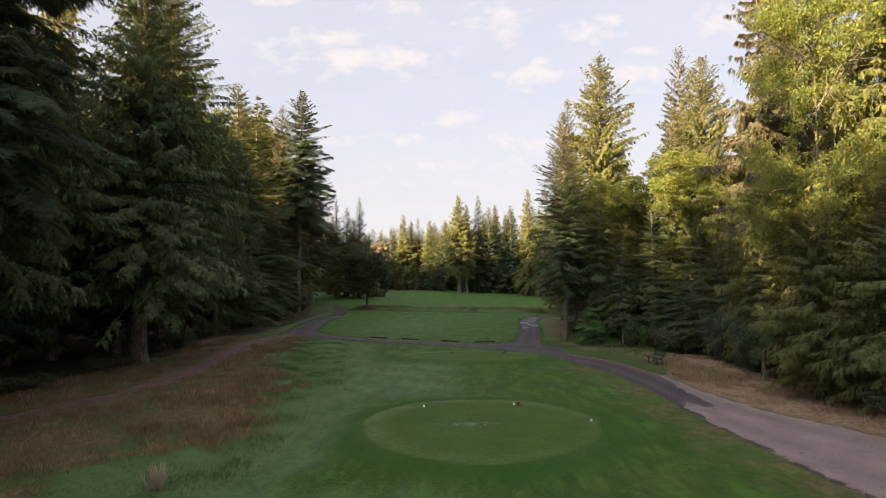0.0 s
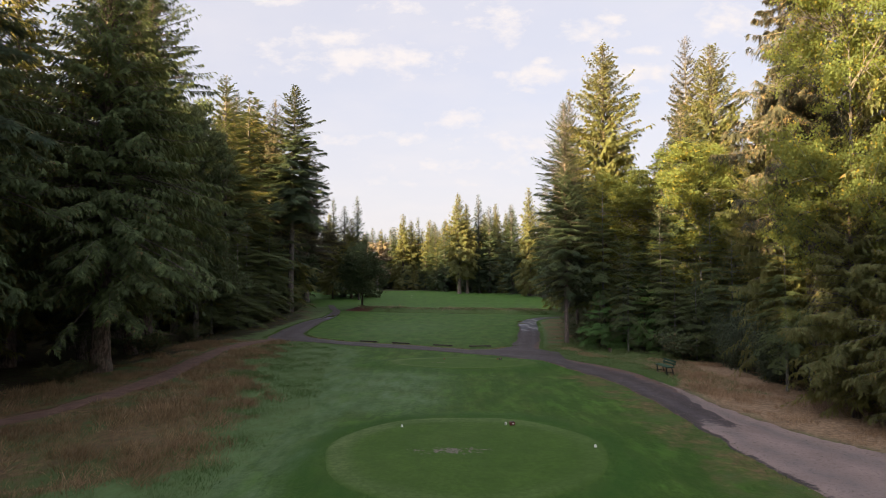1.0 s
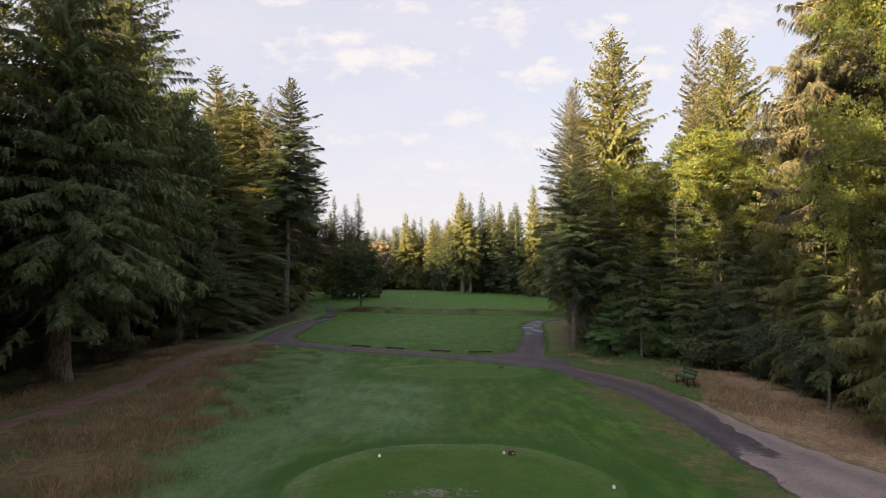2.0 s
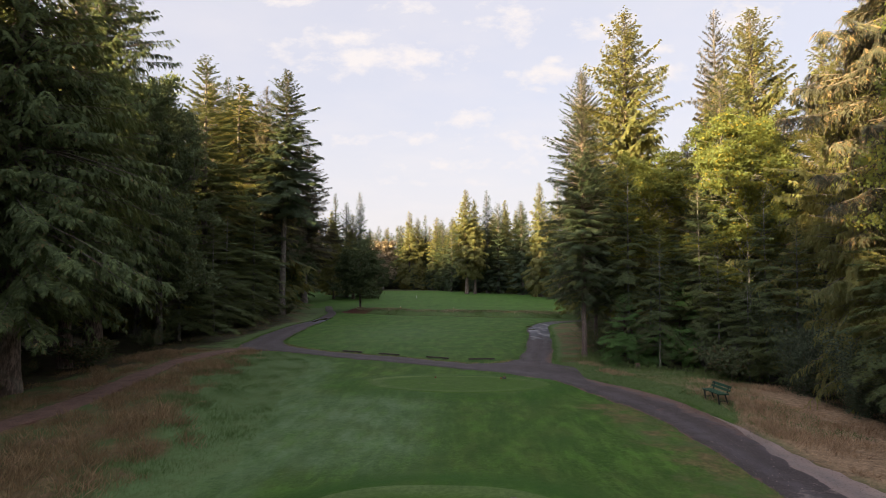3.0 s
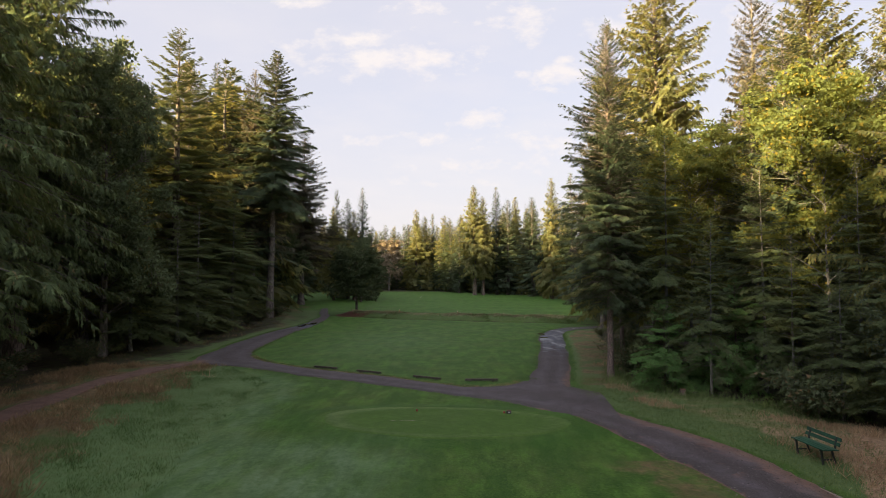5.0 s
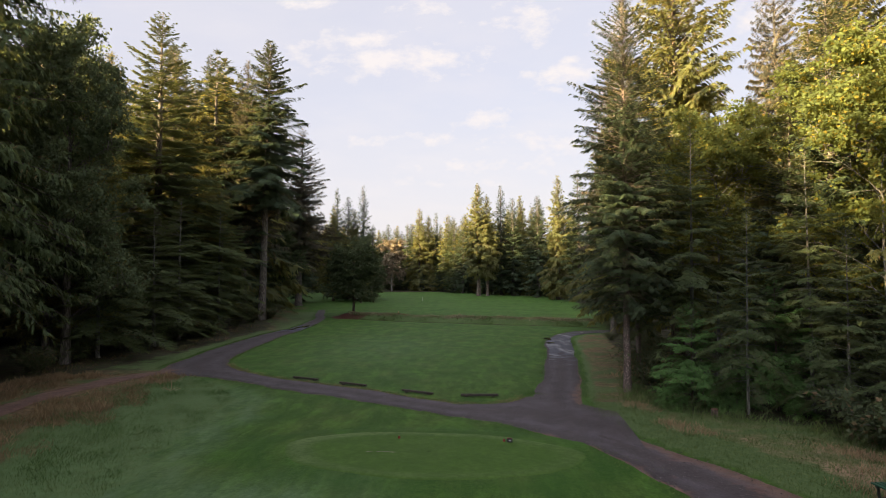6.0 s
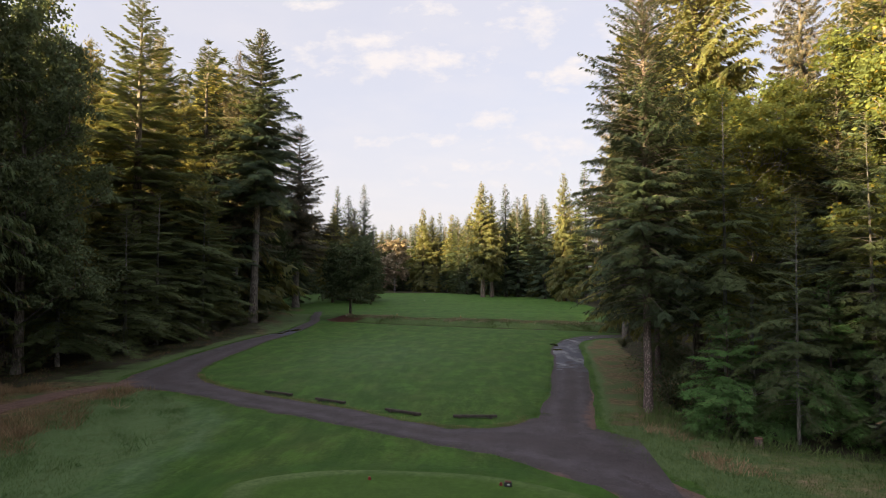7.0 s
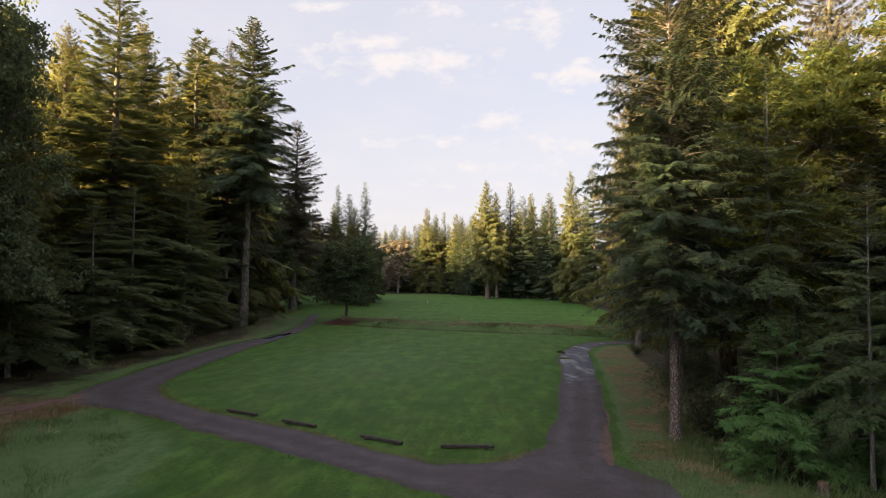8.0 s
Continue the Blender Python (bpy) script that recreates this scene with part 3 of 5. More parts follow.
    reach = (k["fan"] * length[i] * (1.12 - s) * rng.uniform(0.45, 1.1, n) + (0.25 + 0.45 * k["hang"] * rng.random(n)) * low * k["span"] * 0.7).clip(leaf * 0.8, k["span"]) * (0.45 + 0.55 * low)
    a = np.radians(rng.normal(48, 16, n))
    away_ = unit(side[i] * (sgn * np.sin(a))[:, None] + out[i] * np.cos(a)[:, None] + np.array([0, 0, 1.0]) * (rise[i] * 0.35)[:, None])
    foot = on(i, s) + rng.normal(0, leaf * 0.08, (n, 3))
    drop = k["hang"] * rng.uniform(0.5, 1.3, n) * (0.35 + 0.65 * low)
    made = []
    for step_ in range(per):
        w = (step_ + rng.random(n) * 0.8) / per
        q_ = foot + away_ * (reach * (w - 0.28 * k["hang"] / 1.35 * w ** 2))[:, None]
        q_[:, 2] -= reach * drop * w ** 1.4
        tang = unit(away_ * (1 - 0.55 * k["hang"] / 1.35 * w)[:, None] - np.array([0, 0, 1.0]) * (drop * 1.4 * w ** 0.4)[:, None])
        across_ = unit(np.cross(tang, np.array([0, 0, 1.0]) + rng.normal(0, 0.25, (n, 3)) + out[i] * 0.4 * k["hang"]))
        lean_ = (1.0 if step_ % 2 else -1.0) * rng.uniform(0.5, 1.3, n) * k["splay"] * (0.15 if step_ == per - 1 else 1.0)
        axis = unit(tang + across_ * lean_[:, None] + rng.normal(0, 0.10, (n, 3)))
        b = unit(np.cross(axis, np.cross(across_, tang) + rng.normal(0, 0.25, (n, 3))))
        size = leaf * rng.uniform(0.65, 1.25, n) * (1.15 - 0.40 * w) * (0.45 + 0.55 * low)
        made.append(blades(q_, axis, b, size, size * k["slim"] * rng.uniform(0.8, 1.3, n)))
    part_mesh("crown", blade_mesh("crown", np.concatenate(made), leaf_mat), tree)
    return tree


def broadleaf(name, seed, height, radius, base, girth, limbs, leaves, leaf, leaf_mat, bark_mat, label, group="broadleaf trees", flat=1.0):
    """A broadleaf tree: forked limbs with clumps of leaves at their ends."""
    rng = np.random.default_rng(seed)
    tree = tagged(new(name), label, "tree", group)
    tree.empty_display_size = 0.5
    tm, path = trunk_mesh(rng, height * 0.82, girth, bark_mat, 0.02, 8, 0.3)
    part_mesh("trunk", tm, tree)
    z0 = rng.uniform(base * 0.8, height * 0.78, limbs)
    az = np.arange(limbs) * 2.4 + rng.normal(0, 0.4, limbs)
    w = (z0 - base * 0.8) / (height * 0.8 - base * 0.8)
    length = radius * (1.0 - 0.55 * w) * rng.uniform(0.45, 1.15, limbs)
    up_ = rng.uniform(0.45, 0.95, limbs) + w * 0.6
    root = at_height(path, z0)
    out = np.stack([np.cos(az), np.sin(az), 0 * az], 1)
    t = np.linspace(0, 1, 6)
    bp = root[:, None] + out[:, None] * (length[:, None] * t)[..., None]
    bp[..., 2] += length[:, None] * up_[:, None] * (t - 0.35 * t ** 2)[None] * flat
    bp += rng.normal(0, 0.05 * radius / 4, bp.shape) * t[None, :, None]
    # twigs fork off the limbs
    per = 9
    ti = np.repeat(np.arange(limbs), per)
    tt = rng.uniform(0.3, 1.0, len(ti))
    start = bp[ti, 0] + (bp[ti, 5] - bp[ti, 0]) * tt[:, None]
    start[:, 2] = np.array([np.interp(x, t, bp[j, :, 2]) for j, x in zip(ti, tt)])
    d = unit(out[ti] * 0.7 + rng.normal(0, 0.6, (len(ti), 3)) + np.array([0, 0, 0.45]))
    tl = radius * rng.uniform(0.22, 0.45, len(ti))
    tp = start[:, None] + d[:, None] * (tl[:, None] * np.linspace(0, 1, 4))[..., None]
    v, q = tubes(bp, (0.08 * girth + 0.006 * length)[:, None] * (1.08 - t)[None], 5)
    v2, q2 = tubes(tp, np.full((len(ti), 1), 0.022) * (1.1 - np.linspace(0, 1, 4))[None], 3)
    tagged(part_mesh("branchwork", raw_mesh("branchwork", np.concatenate([v, v2]), np.concatenate([q, q2 + len(v)]), bark_mat, True), tree), kind="stuff")
    ends = np.concatenate([tp[:, 3], tp[:, 2], bp[:, 5], bp[:, 4], bp[:, 3], at_height(path, np.linspace(base * 1.4, height * 0.81, 12))])
    c = rng.integers(0, len(ends), leaves)
    p = ends[c] + rng.normal(0, 1, (leaves, 3)) * np.array([0.075, 0.075, 0.038]) * radius * rng.uniform(0.4, 1.0, (leaves, 1))
    tall = p[:, 2].max()
    p[:, 2] = np.where(p[:, 2] > base, base + (p[:, 2] - base) * (height - base) / (tall - base), base - np.minimum(0.5, base - p[:, 2]) * 0.6)
    az2 = rng.uniform(0, 2 * np.pi, leaves)
    axis = unit(np.stack([np.cos(az2), np.sin(az2), rng.normal(-0.7, 0.6, leaves)], 1))
    b = unit(np.cross(axis, np.array([0, 0, 0.6]) + rng.normal(0, 0.9, (leaves, 3))))
    size = leaf * rng.uniform(0.6, 1.3, leaves)
    part_mesh("crown", kite_mesh("crown", kites(p, axis, b, size, size * 0.75, -0.15), leaf_mat), tree)
    return tree


def shrub(name, seed, height, radius, leaves, leaf, leaf_mat, label, arch=0.5):
    """A low bush of arching stems and leaves."""
    rng = np.random.default_rng(seed)
    bush = tagged(new(name), label, "shrub", "undergrowth along the wood")
    bush.empty_display_size = 0.3
    n = 16
    az = rng.uniform(0, 2 * np.pi, n)
    out = np.stack([np.cos(az), np.sin(az), 0 * az], 1)
    t = np.linspace(0, 1, 5)
    h, r = height * rng.uniform(0.5, 1.0, n), radius * rng.uniform(0.4, 1.0, n)
    pth = out[:, None] * (r[:, None] * t ** 1.3)[..., None]
    pth[..., 2] += h[:, None] * (t * (1 + arch) - arch * t ** 2)[None] - 0.05
    v, q = tubes(pth, np.full((n, 1), 0.014) * (1.1 - t)[None], 3)
    tagged(part_mesh("branchwork", raw_mesh("branchwork", v, q, twig_bark, True), bush), kind="stuff")
    i = rng.integers(0, n, leaves)
    s = rng.uniform(0.15, 1.0, leaves)
    p = out[i] * (r[i] * s ** 1.3)[:, None]
    p[:, 2] += h[i] * (s * (1 + arch) - arch * s ** 2)
    p += rng.normal(0, 0.13, (leaves, 3)) * np.array([radius, radius, height * 0.8])
    p[:, 2] = np.abs(p[:, 2]) + 0.02
    axis = unit(out[i] * 0.6 + rng.normal(0, 0.6, (leaves, 3)) + np.array([0, 0, 0.1]))
    b = unit(np.cross(axis, np.array([0, 0, 1.0]) + rng.normal(0, 0.4, (leaves, 3))))
    size = leaf * rng.uniform(0.6, 1.3, leaves)
    part_mesh("foliage", kite_mesh("foliage", kites(p, axis, b, size, size * 0.6, -0.12), leaf_mat), bush)
    return bush


# ---- the plan: edges of grass, wood and paths ----
def line(pts):
    return np.array(pts, float)


LEFT_WOOD = line([(-21, -20), (-22, 10), (-21.5, 25), (-19.5, 33), (-19.8, 38), (-22, 52), (-21, 64), (-21.5, 82), (-24, 92), (-27, 104), (-31, 125), (-48, 150), (-60, 240)])
RIGHT_WOOD = line([(20, -20), (18.5, 12), (16.7, 21), (17.2, 26), (17.8, 31), (18, 38), (15.8, 43.5), (13.2, 45.2), (11.2, 47.5), (12.3, 52), (14, 60), (15, 72), (18, 84), (22, 95), (26, 130), (25, 160), (24, 168)])
ROUGH_EDGE = line([(-6.2, -20), (-5.9, 5), (-5.7, 15), (-5.4, 19), (-5.1, 24), (-5.0, 27), (-5.5, 32.9), (-6.5, 37.6), (-7.1, 44), (-8.0, 48.2), (-9.6, 50.7), (-12.1, 52.3)])
DRY_EDGE = line([(-9.0, -20), (-10.5, 13), (-11.2, 16.5), (-9.0, 18.2), (-7.2, 20), (-7.1, 23), (-7.7, 28.4), (-9.3, 32.5), (-11.0, 37), (-12.0, 41), (-12.6, 46), (-12.9, 50), (-13.2, 52)])
ROAD_LEFT = line([(14, -20), (13, -4), (11.6, 6), (10.4, 13.5), (10.1, 17.5), (10.0, 20.5), (9.95, 23.5), (9.85, 26.5), (9.85, 29.4), (9.3, 34.0), (8.2, 37.6), (6.9, 40.6), (6.1, 44.5), (6.0, 48.9), (7.1, 54.0), (8.4, 62.8), (9.2, 69.8), (10.4, 75.2), (12.4, 79.6), (16.0, 82.2), (24, 84.5), (32, 85)])
ROAD_RIGHT = line([(25, -20), (22, -6), (18.8, 6), (16.4, 16), (14.8, 21.0), (13.6, 22.9), (12.95, 25.2), (12.55, 27.6), (12.45, 30.4), (12.05, 34.6), (11.1, 37.6), (9.4, 40.7), (8.1, 44.3), (8.25, 48.2), (9.3, 53.9), (10.7, 62.8), (11.6, 69.8), (12.3, 74.4), (13.9, 77.9), (17.0, 79.8), (24, 81.8), (32, 82)])
PATH_NEAR = line([(8.6, 38.6), (6.9, 40.4), (4.6, 43.1), (1.8, 44.8), (-0.8, 46.3), (-3.9, 48.2), (-6.6, 49.8), (-9.2, 51.5), (-12.0, 52.7), (-14.6, 53.4), (-16.3, 56.6), (-16.6, 60.6), (-17.2, 66), (-17.3, 75), (-17.0, 85), (-17.9, 96), (-20.2, 105), (-23, 117)])
PATH_FAR = line([(9.2, 46.4), (6.4, 49.2), (4.6, 47.4), (2.6, 46.9), (0.4, 48.0), (-2.2, 49.9), (-5.0, 51.6), (-7.8, 53.2), (-10.1, 54.8), (-11.9, 56.9), (-13.1, 59.6), (-13.7, 63.0), (-14.1, 68.5), (-14.5, 75), (-15.0, 84), (-16.4, 96.5), (-18.6, 105), (-21.6, 117)])
TRAIL = line([(-27, 18.5), (-21.5, 20.5), (-18.4, 22.0), (-16.7, 25), (-15.8, 28), (-15.3, 32), (-15.5, 36.5), (-16.4, 43.0), (-16.6, 48.5), (-15.6, 53.2), (-14.2, 55.0)])
BERM = line([(-14.5, 102), (-12.5, 100.5), (-7.7, 98.4), (0.8, 95.0), (8.8, 92.2), (16, 90.0), (24, 87.5)])
TEE_A, TEE_B = (1.3, 21.0, 4.4, 4.35, 0.0), (1.8, 39.5, 4.75, 2.3, -3.0)


def smooth_line(pts, step):
    """Points along a Catmull-Rom curve through pts, about one each step."""
    p = np.vstack([2 * pts[0] - pts[1], pts, 2 * pts[-1] - pts[-2]])
    rows = []
    for j in range(1, len(p) - 2):
        n = max(2, int(np.linalg.norm(p[j + 1] - p[j]) / step))
        t = np.linspace(0, 1, n, endpoint=False)[:, None]
        rows.append(0.5 * (2 * p[j] + (p[j + 1] - p[j - 1]) * t + (2 * p[j - 1] - 5 * p[j] + 4 * p[j + 1] - p[j + 2]) * t ** 2 + (3 * p[j] - p[j - 1] - 3 * p[j + 1] + p[j + 2]) * t ** 3))
    return np.vstack(rows + [pts[-1:]])


def x_on(pts, y):
    return np.interp(y, pts[:, 1], pts[:, 0])


def away(x, y, pts):
    """Distance from points to a polyline."""
    best = np.full(np.shape(x), 1e9)
    for (ax, ay), (bx, by) in zip(pts[:-1], pts[1:]):
        dx, dy = bx - ax, by - ay
        t = np.clip(((x - ax) * dx + (y - ay) * dy) / (dx * dx + dy * dy), 0, 1)
        best = np.minimum(best, np.hypot(x - ax - t * dx, y - ay - t * dy))
    return best


def step(v, a, b):
    t = np.clip((v - a) / (b - a), 0, 1)
    return t * t * (3 - 2 * t)


def in_tee(x, y, tee):
    cx, cy, rx, ry, turn = tee
    c, s = math.cos(radians(turn)), math.sin(radians(turn))
    dx, dy = x - cx, y - cy
    return np.hypot((dx * c + dy * s) / rx, (-dx * s + dy * c) / ry)


def rumple(x, y):
    return (np.sin(x * 0.31 + 1.2 * np.sin(y * 0.17)) * np.sin(y * 0.27 + 0.7) * 0.05 + np.sin(x * 0.9 + y * 0.4) * np.sin(y * 1.1 - x * 0.3) * 0.015)


def height_at(x, y):
    x, y = np.asarray(x, float), np.asarray(y, float)
    near = step(np.hypot(x, y - 60), 400, 120)
    h = rumple(x, y) * near - 0.08
    h = h + 0.20 * step(in_tee(x, y, TEE_A), 1.5, 0.98) + 0.15 * step(in_tee(x, y, TEE_B), 1.55, 0.98)
    h = h + 0.55 * np.exp(-(away(x, y, BERM) / 1.2) ** 2) - 0.30 * np.exp(-((away(x, y, BERM - np.array([0.5, 2.4])) / 1.0) ** 2))
    h = h + 0.5 * step(y, 105, 200) * near
    return h


def spread(fine_lo, fine_hi, d, far):
    """Even steps where the walk goes, growing steps beyond."""
    mid = np.arange(fine_lo, fine_hi + d / 2, d)
    grow = d * 1.22 ** np.arange(1, 60)
    outer = np.cumsum(grow)
    outer = outer[outer < far]
    return np.concatenate([fine_lo - outer[::-1], mid, fine_hi + outer])


def build_ground():
    xs, ys = spread(-24, 22, 0.45, 2500), spread(6, 110, 0.5, 2500)
    X, Y = np.meshgrid(xs, ys)
    Z = height_at(X, Y)
    x, y = X.ravel(), Y.ravel()
    v = np.column_stack([x, y, Z.ravel()])
    nx, ny = len(xs), len(ys)
    j, i = np.meshgrid(np.arange(nx - 1), np.arange(ny - 1))
    a = (i * nx + j).ravel()
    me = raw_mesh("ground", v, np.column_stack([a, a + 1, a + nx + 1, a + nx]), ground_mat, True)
    lw, rw = x_on(LEFT_WOOD, y) - x, x - x_on(RIGHT_WOOD, y)
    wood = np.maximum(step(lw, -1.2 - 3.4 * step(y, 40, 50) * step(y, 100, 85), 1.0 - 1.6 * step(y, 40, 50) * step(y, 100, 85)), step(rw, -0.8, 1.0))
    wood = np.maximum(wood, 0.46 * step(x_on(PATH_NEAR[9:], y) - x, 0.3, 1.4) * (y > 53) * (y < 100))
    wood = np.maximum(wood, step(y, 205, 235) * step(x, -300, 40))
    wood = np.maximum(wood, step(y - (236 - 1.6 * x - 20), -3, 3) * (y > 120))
    left = x_on(ROUGH_EDGE, y) - x + 0.22 * np.sin(y * 1.9) + 0.18 * np.sin(y * 0.7 + 1.0) + 0.12 * np.sin(y * 4.3)
    rough = step(left, -0.3, 0.5) * (y < 56)
    brown = x_on(DRY_EDGE, y) - x + 0.5 * np.sin(y * 0.9 + x * 0.6) + 0.35 * np.sin(y * 2.1 - x * 1.3)
    dry = (0.15 + 0.85 * step(brown, -0.6, 1.6)) * (left > 0.6) * (y < 55) * step(x_on(LEFT_WOOD, y) - x, 1.0, -2.5)
    right = x - x_on(ROAD_RIGHT, y)
    dry = np.maximum(dry, step(right, -0.5 + 2.2 * step(y, 31, 36), 0.2 + 2.8 * step(y, 31, 36)) * (y < 50) * step(y, 6, 10) * (1 - 0.60 * step(y, 34, 41)))
    dry = np.maximum(dry, step(right, 0.2, 0.8) * (y >= 48) * (y < 84) * (0.72 + 0.28 * np.sin(y * 0.9) * np.sin(x * 1.1)))
    dry = np.maximum(dry, (0.56 + 0.2 * np.sin(y * 0.7 + x)) * np.exp(-((lw + 1.2) / (1.8 + 2.4 * step(y, 72, 84))) ** 2) * step(y, 50, 58) * (y < 128))
    dry = np.maximum(dry, 0.66 * np.exp(-(away(x, y, BERM + np.array([0.2, 0.6])) / 0.9) ** 2))
    mud = np.exp(-(away(x, y, BERM - np.array([0.5, 2.4])) / 0.7) ** 2)
    rough = np.maximum(rough, step(right, 0.1, 0.5) * (y < 80))
    inner = x_on(ROAD_LEFT, y) - x
    dry = np.maximum(dry, 0.50 * step(inner, 5.0, 0.3) * (inner > -0.5) * (y < 36) * step(y, 4, 8))
    rough = np.maximum(rough, np.exp(-(away(x, y, BERM) / 2.0) ** 2))
    ta, tb = in_tee(x, y, TEE_A), in_tee(x, y, TEE_B)
    rough = np.maximum(rough, step(x_on(PATH_NEAR[9:], y) - x, 0.0, 0.5) * (y > 53) * (y < 112))
    mask(me, "collar", np.maximum(1.3 * np.exp(-((ta - 1.12) / 0.14) ** 2), 0.8 * np.exp(-((tb - 1.2) / 0.2) ** 2)) * (1 - rough))
    mask(me, "fair", np.maximum(step(y, 104, 112), 0.45 * step(y, 48, 58)))
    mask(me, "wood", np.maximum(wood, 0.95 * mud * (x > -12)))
    mask(me, "rough", rough)
    mask(me, "dry", dry)
    dew = (0.8 - 0.25 * step(y, 34, 42)) * step(left, -1.0, -0.1) * step(brown, 1.2, -0.8) * step(y, 4, 12) * (y < 53)
    dew = np.maximum(dew, 0.95 * step(x, -8.0, -4.2) * step(x, 2.2, -1.0) * step(y, 25.0, 29.0) * step(y, 38.5, 35.0) * (0.8 + 0.2 * np.sin(y * 2.2 + x)))
    dew = np.maximum(dew, 0.7 * np.exp(-((left + 0.9) / 0.7) ** 2) * (y < 50))
    dew = np.maximum(dew, 0.6 * step(y, 15.8, 14.0) * step(x, -6, -3) * step(x, 2.0, -1.0))
    dew = np.maximum(dew, 0.34 * np.exp(-((x + 4) / 6) ** 2 - ((y - 66) / 12.0) ** 2))
    mask(me, "lit_straw", step(right, -0.4, 0.6) * step(y, 47, 41))
    mask(me, "dew", dew)
    mulch = step(np.hypot((x + 13.4) / 3.4, (y - 101.2) / 3.2), 1.15, 0.7)
    mulch = np.maximum(mulch, 0.5 * step(away(x, y, TRAIL), 1.3, 0.6))
    mask(me, "mulch", mulch)
    return tagged(new("ground", me), "mown fairway grass with dry rough and bare forest floor", "ground", kind="structure")


def ribbon(name, left, right, label, masks, rise=0.015, across=9, ragged=0.12):
    """A strip between two edges, lying on the ground with worn edges."""
    lp, rp = smooth_fixed(left, 14), smooth_fixed(right, 14)
    n = len(lp)
    w = np.linspace(0, 1, across)
    rng = np.random.default_rng(len(name))
    wob = lambda: np.convolve(rng.normal(0, 1, n + 8), np.ones(4) / 4, "same")[4:-4] * ragged
    el, er = wob(), wob()
    span = np.linalg.norm(rp - lp, axis=1)
    P = np.empty((n, across, 3))
    for c, f in enumerate(w):
        ff = f + (1 - f) * el / span - f * er / span
        P[:, c, :2] = lp + (rp - lp) * ff[:, None]
    P[..., 2] = height_at(P[..., 0], P[..., 1]) + rise + 0.03 * np.sin(np.pi * w)[None]
    P[:, 0, 2] -= rise + 0.03
    P[:, -1, 2] -= rise + 0.03
    i, j = np.meshgrid(np.arange(n - 1), np.arange(across - 1), indexing="ij")
    a = (i * across + j).ravel()
    v = P.reshape(-1, 3)
    me = raw_mesh(name, v, np.column_stack([a, a + 1, a + across + 1, a + across]), road_mat, True)
    lat = np.tile(w, n)
    mask(me, "track", (np.exp(-((lat - 0.27) / 0.10) ** 2) + np.exp(-((lat - 0.72) / 0.10) ** 2)) * (name != "trail"))
    for key, fn in masks.items():
        mask(me, key, fn(v[:, 0], v[:, 1], lat))
    return tagged(new(name, me), label, "path", kind="structure")


def smooth_fixed(pts, per):
    p = np.vstack([2 * pts[0] - pts[1], pts, 2 * pts[-1] - pts[-2]])
    t = np.linspace(0, 1, per, endpoint=False)[:, None]
    rows = [0.5 * (2 * p[j] + (p[j + 1] - p[j - 1]) * t + (2 * p[j - 1] - 5 * p[j] + 4 * p[j + 1] - p[j + 2]) * t ** 2 + (3 * p[j] - p[j - 1] - 3 * p[j + 1] + p[j + 2]) * t ** 3) for j in range(1, len(p) - 2)]
    return np.vstack(rows + [pts[-1:]])


def build_paths():
    zero = lambda x, y, w: 0 * x
    edge = lambda w: np.abs(w * 2 - 1)
    ribbon("road", ROAD_LEFT, ROAD_RIGHT, "dark purple-grey gravel cart path widening into pale gravel", {
        "pale": lambda x, y, w: step(w, 0.03, 0.11) * np.maximum(step(y, 26.5, 22) * 0.9, step(w, 0.52 + 0.34 * step(y, 25, 34), 0.62 + 0.34 * step(y, 25, 34)) * step(y, 35, 32) * 0.95) + 0.12 * step(y, 36, 20),
        "soil": lambda x, y, w: 0.7 * step(edge(w), 0.8, 1.0) + 0.25 * step(y, 44, 38) * step(y, 20, 34) + 0.75 * step(w, 0.55, 0.95) * step(y, 60, 46),
        "wet_sheen": lambda x, y, w: 0.80 * np.exp(-((y - 70) / 14) ** 2) * step(w, 0.02, 0.15)}, across=17)
    ribbon("path", PATH_NEAR, PATH_FAR, "dark gravel cart path curving across the fairway", {
        "pale": zero,
        "soil": lambda x, y, w: 0.75 * step(edge(w), 0.7, 1.0) + 0.5 * np.exp(-((x + 15.5) / 3.2) ** 2 - ((y - 54.5) / 3) ** 2),
        "wet_sheen": lambda x, y, w: 0.95 * np.exp(-((y - 83) / 5.0) ** 2)}, 0.022)
    off = np.array([[0.80, 0.0]])
    ribbon("trail", TRAIL - off, TRAIL + off, "narrow worn dirt trail through dry grass", {
        "pale": lambda x, y, w: 0.3 * step(y, 34, 26), "soil": lambda x, y, w: 0 * x + 1, "wet_sheen": zero}, 0.010, 7, 0.22)


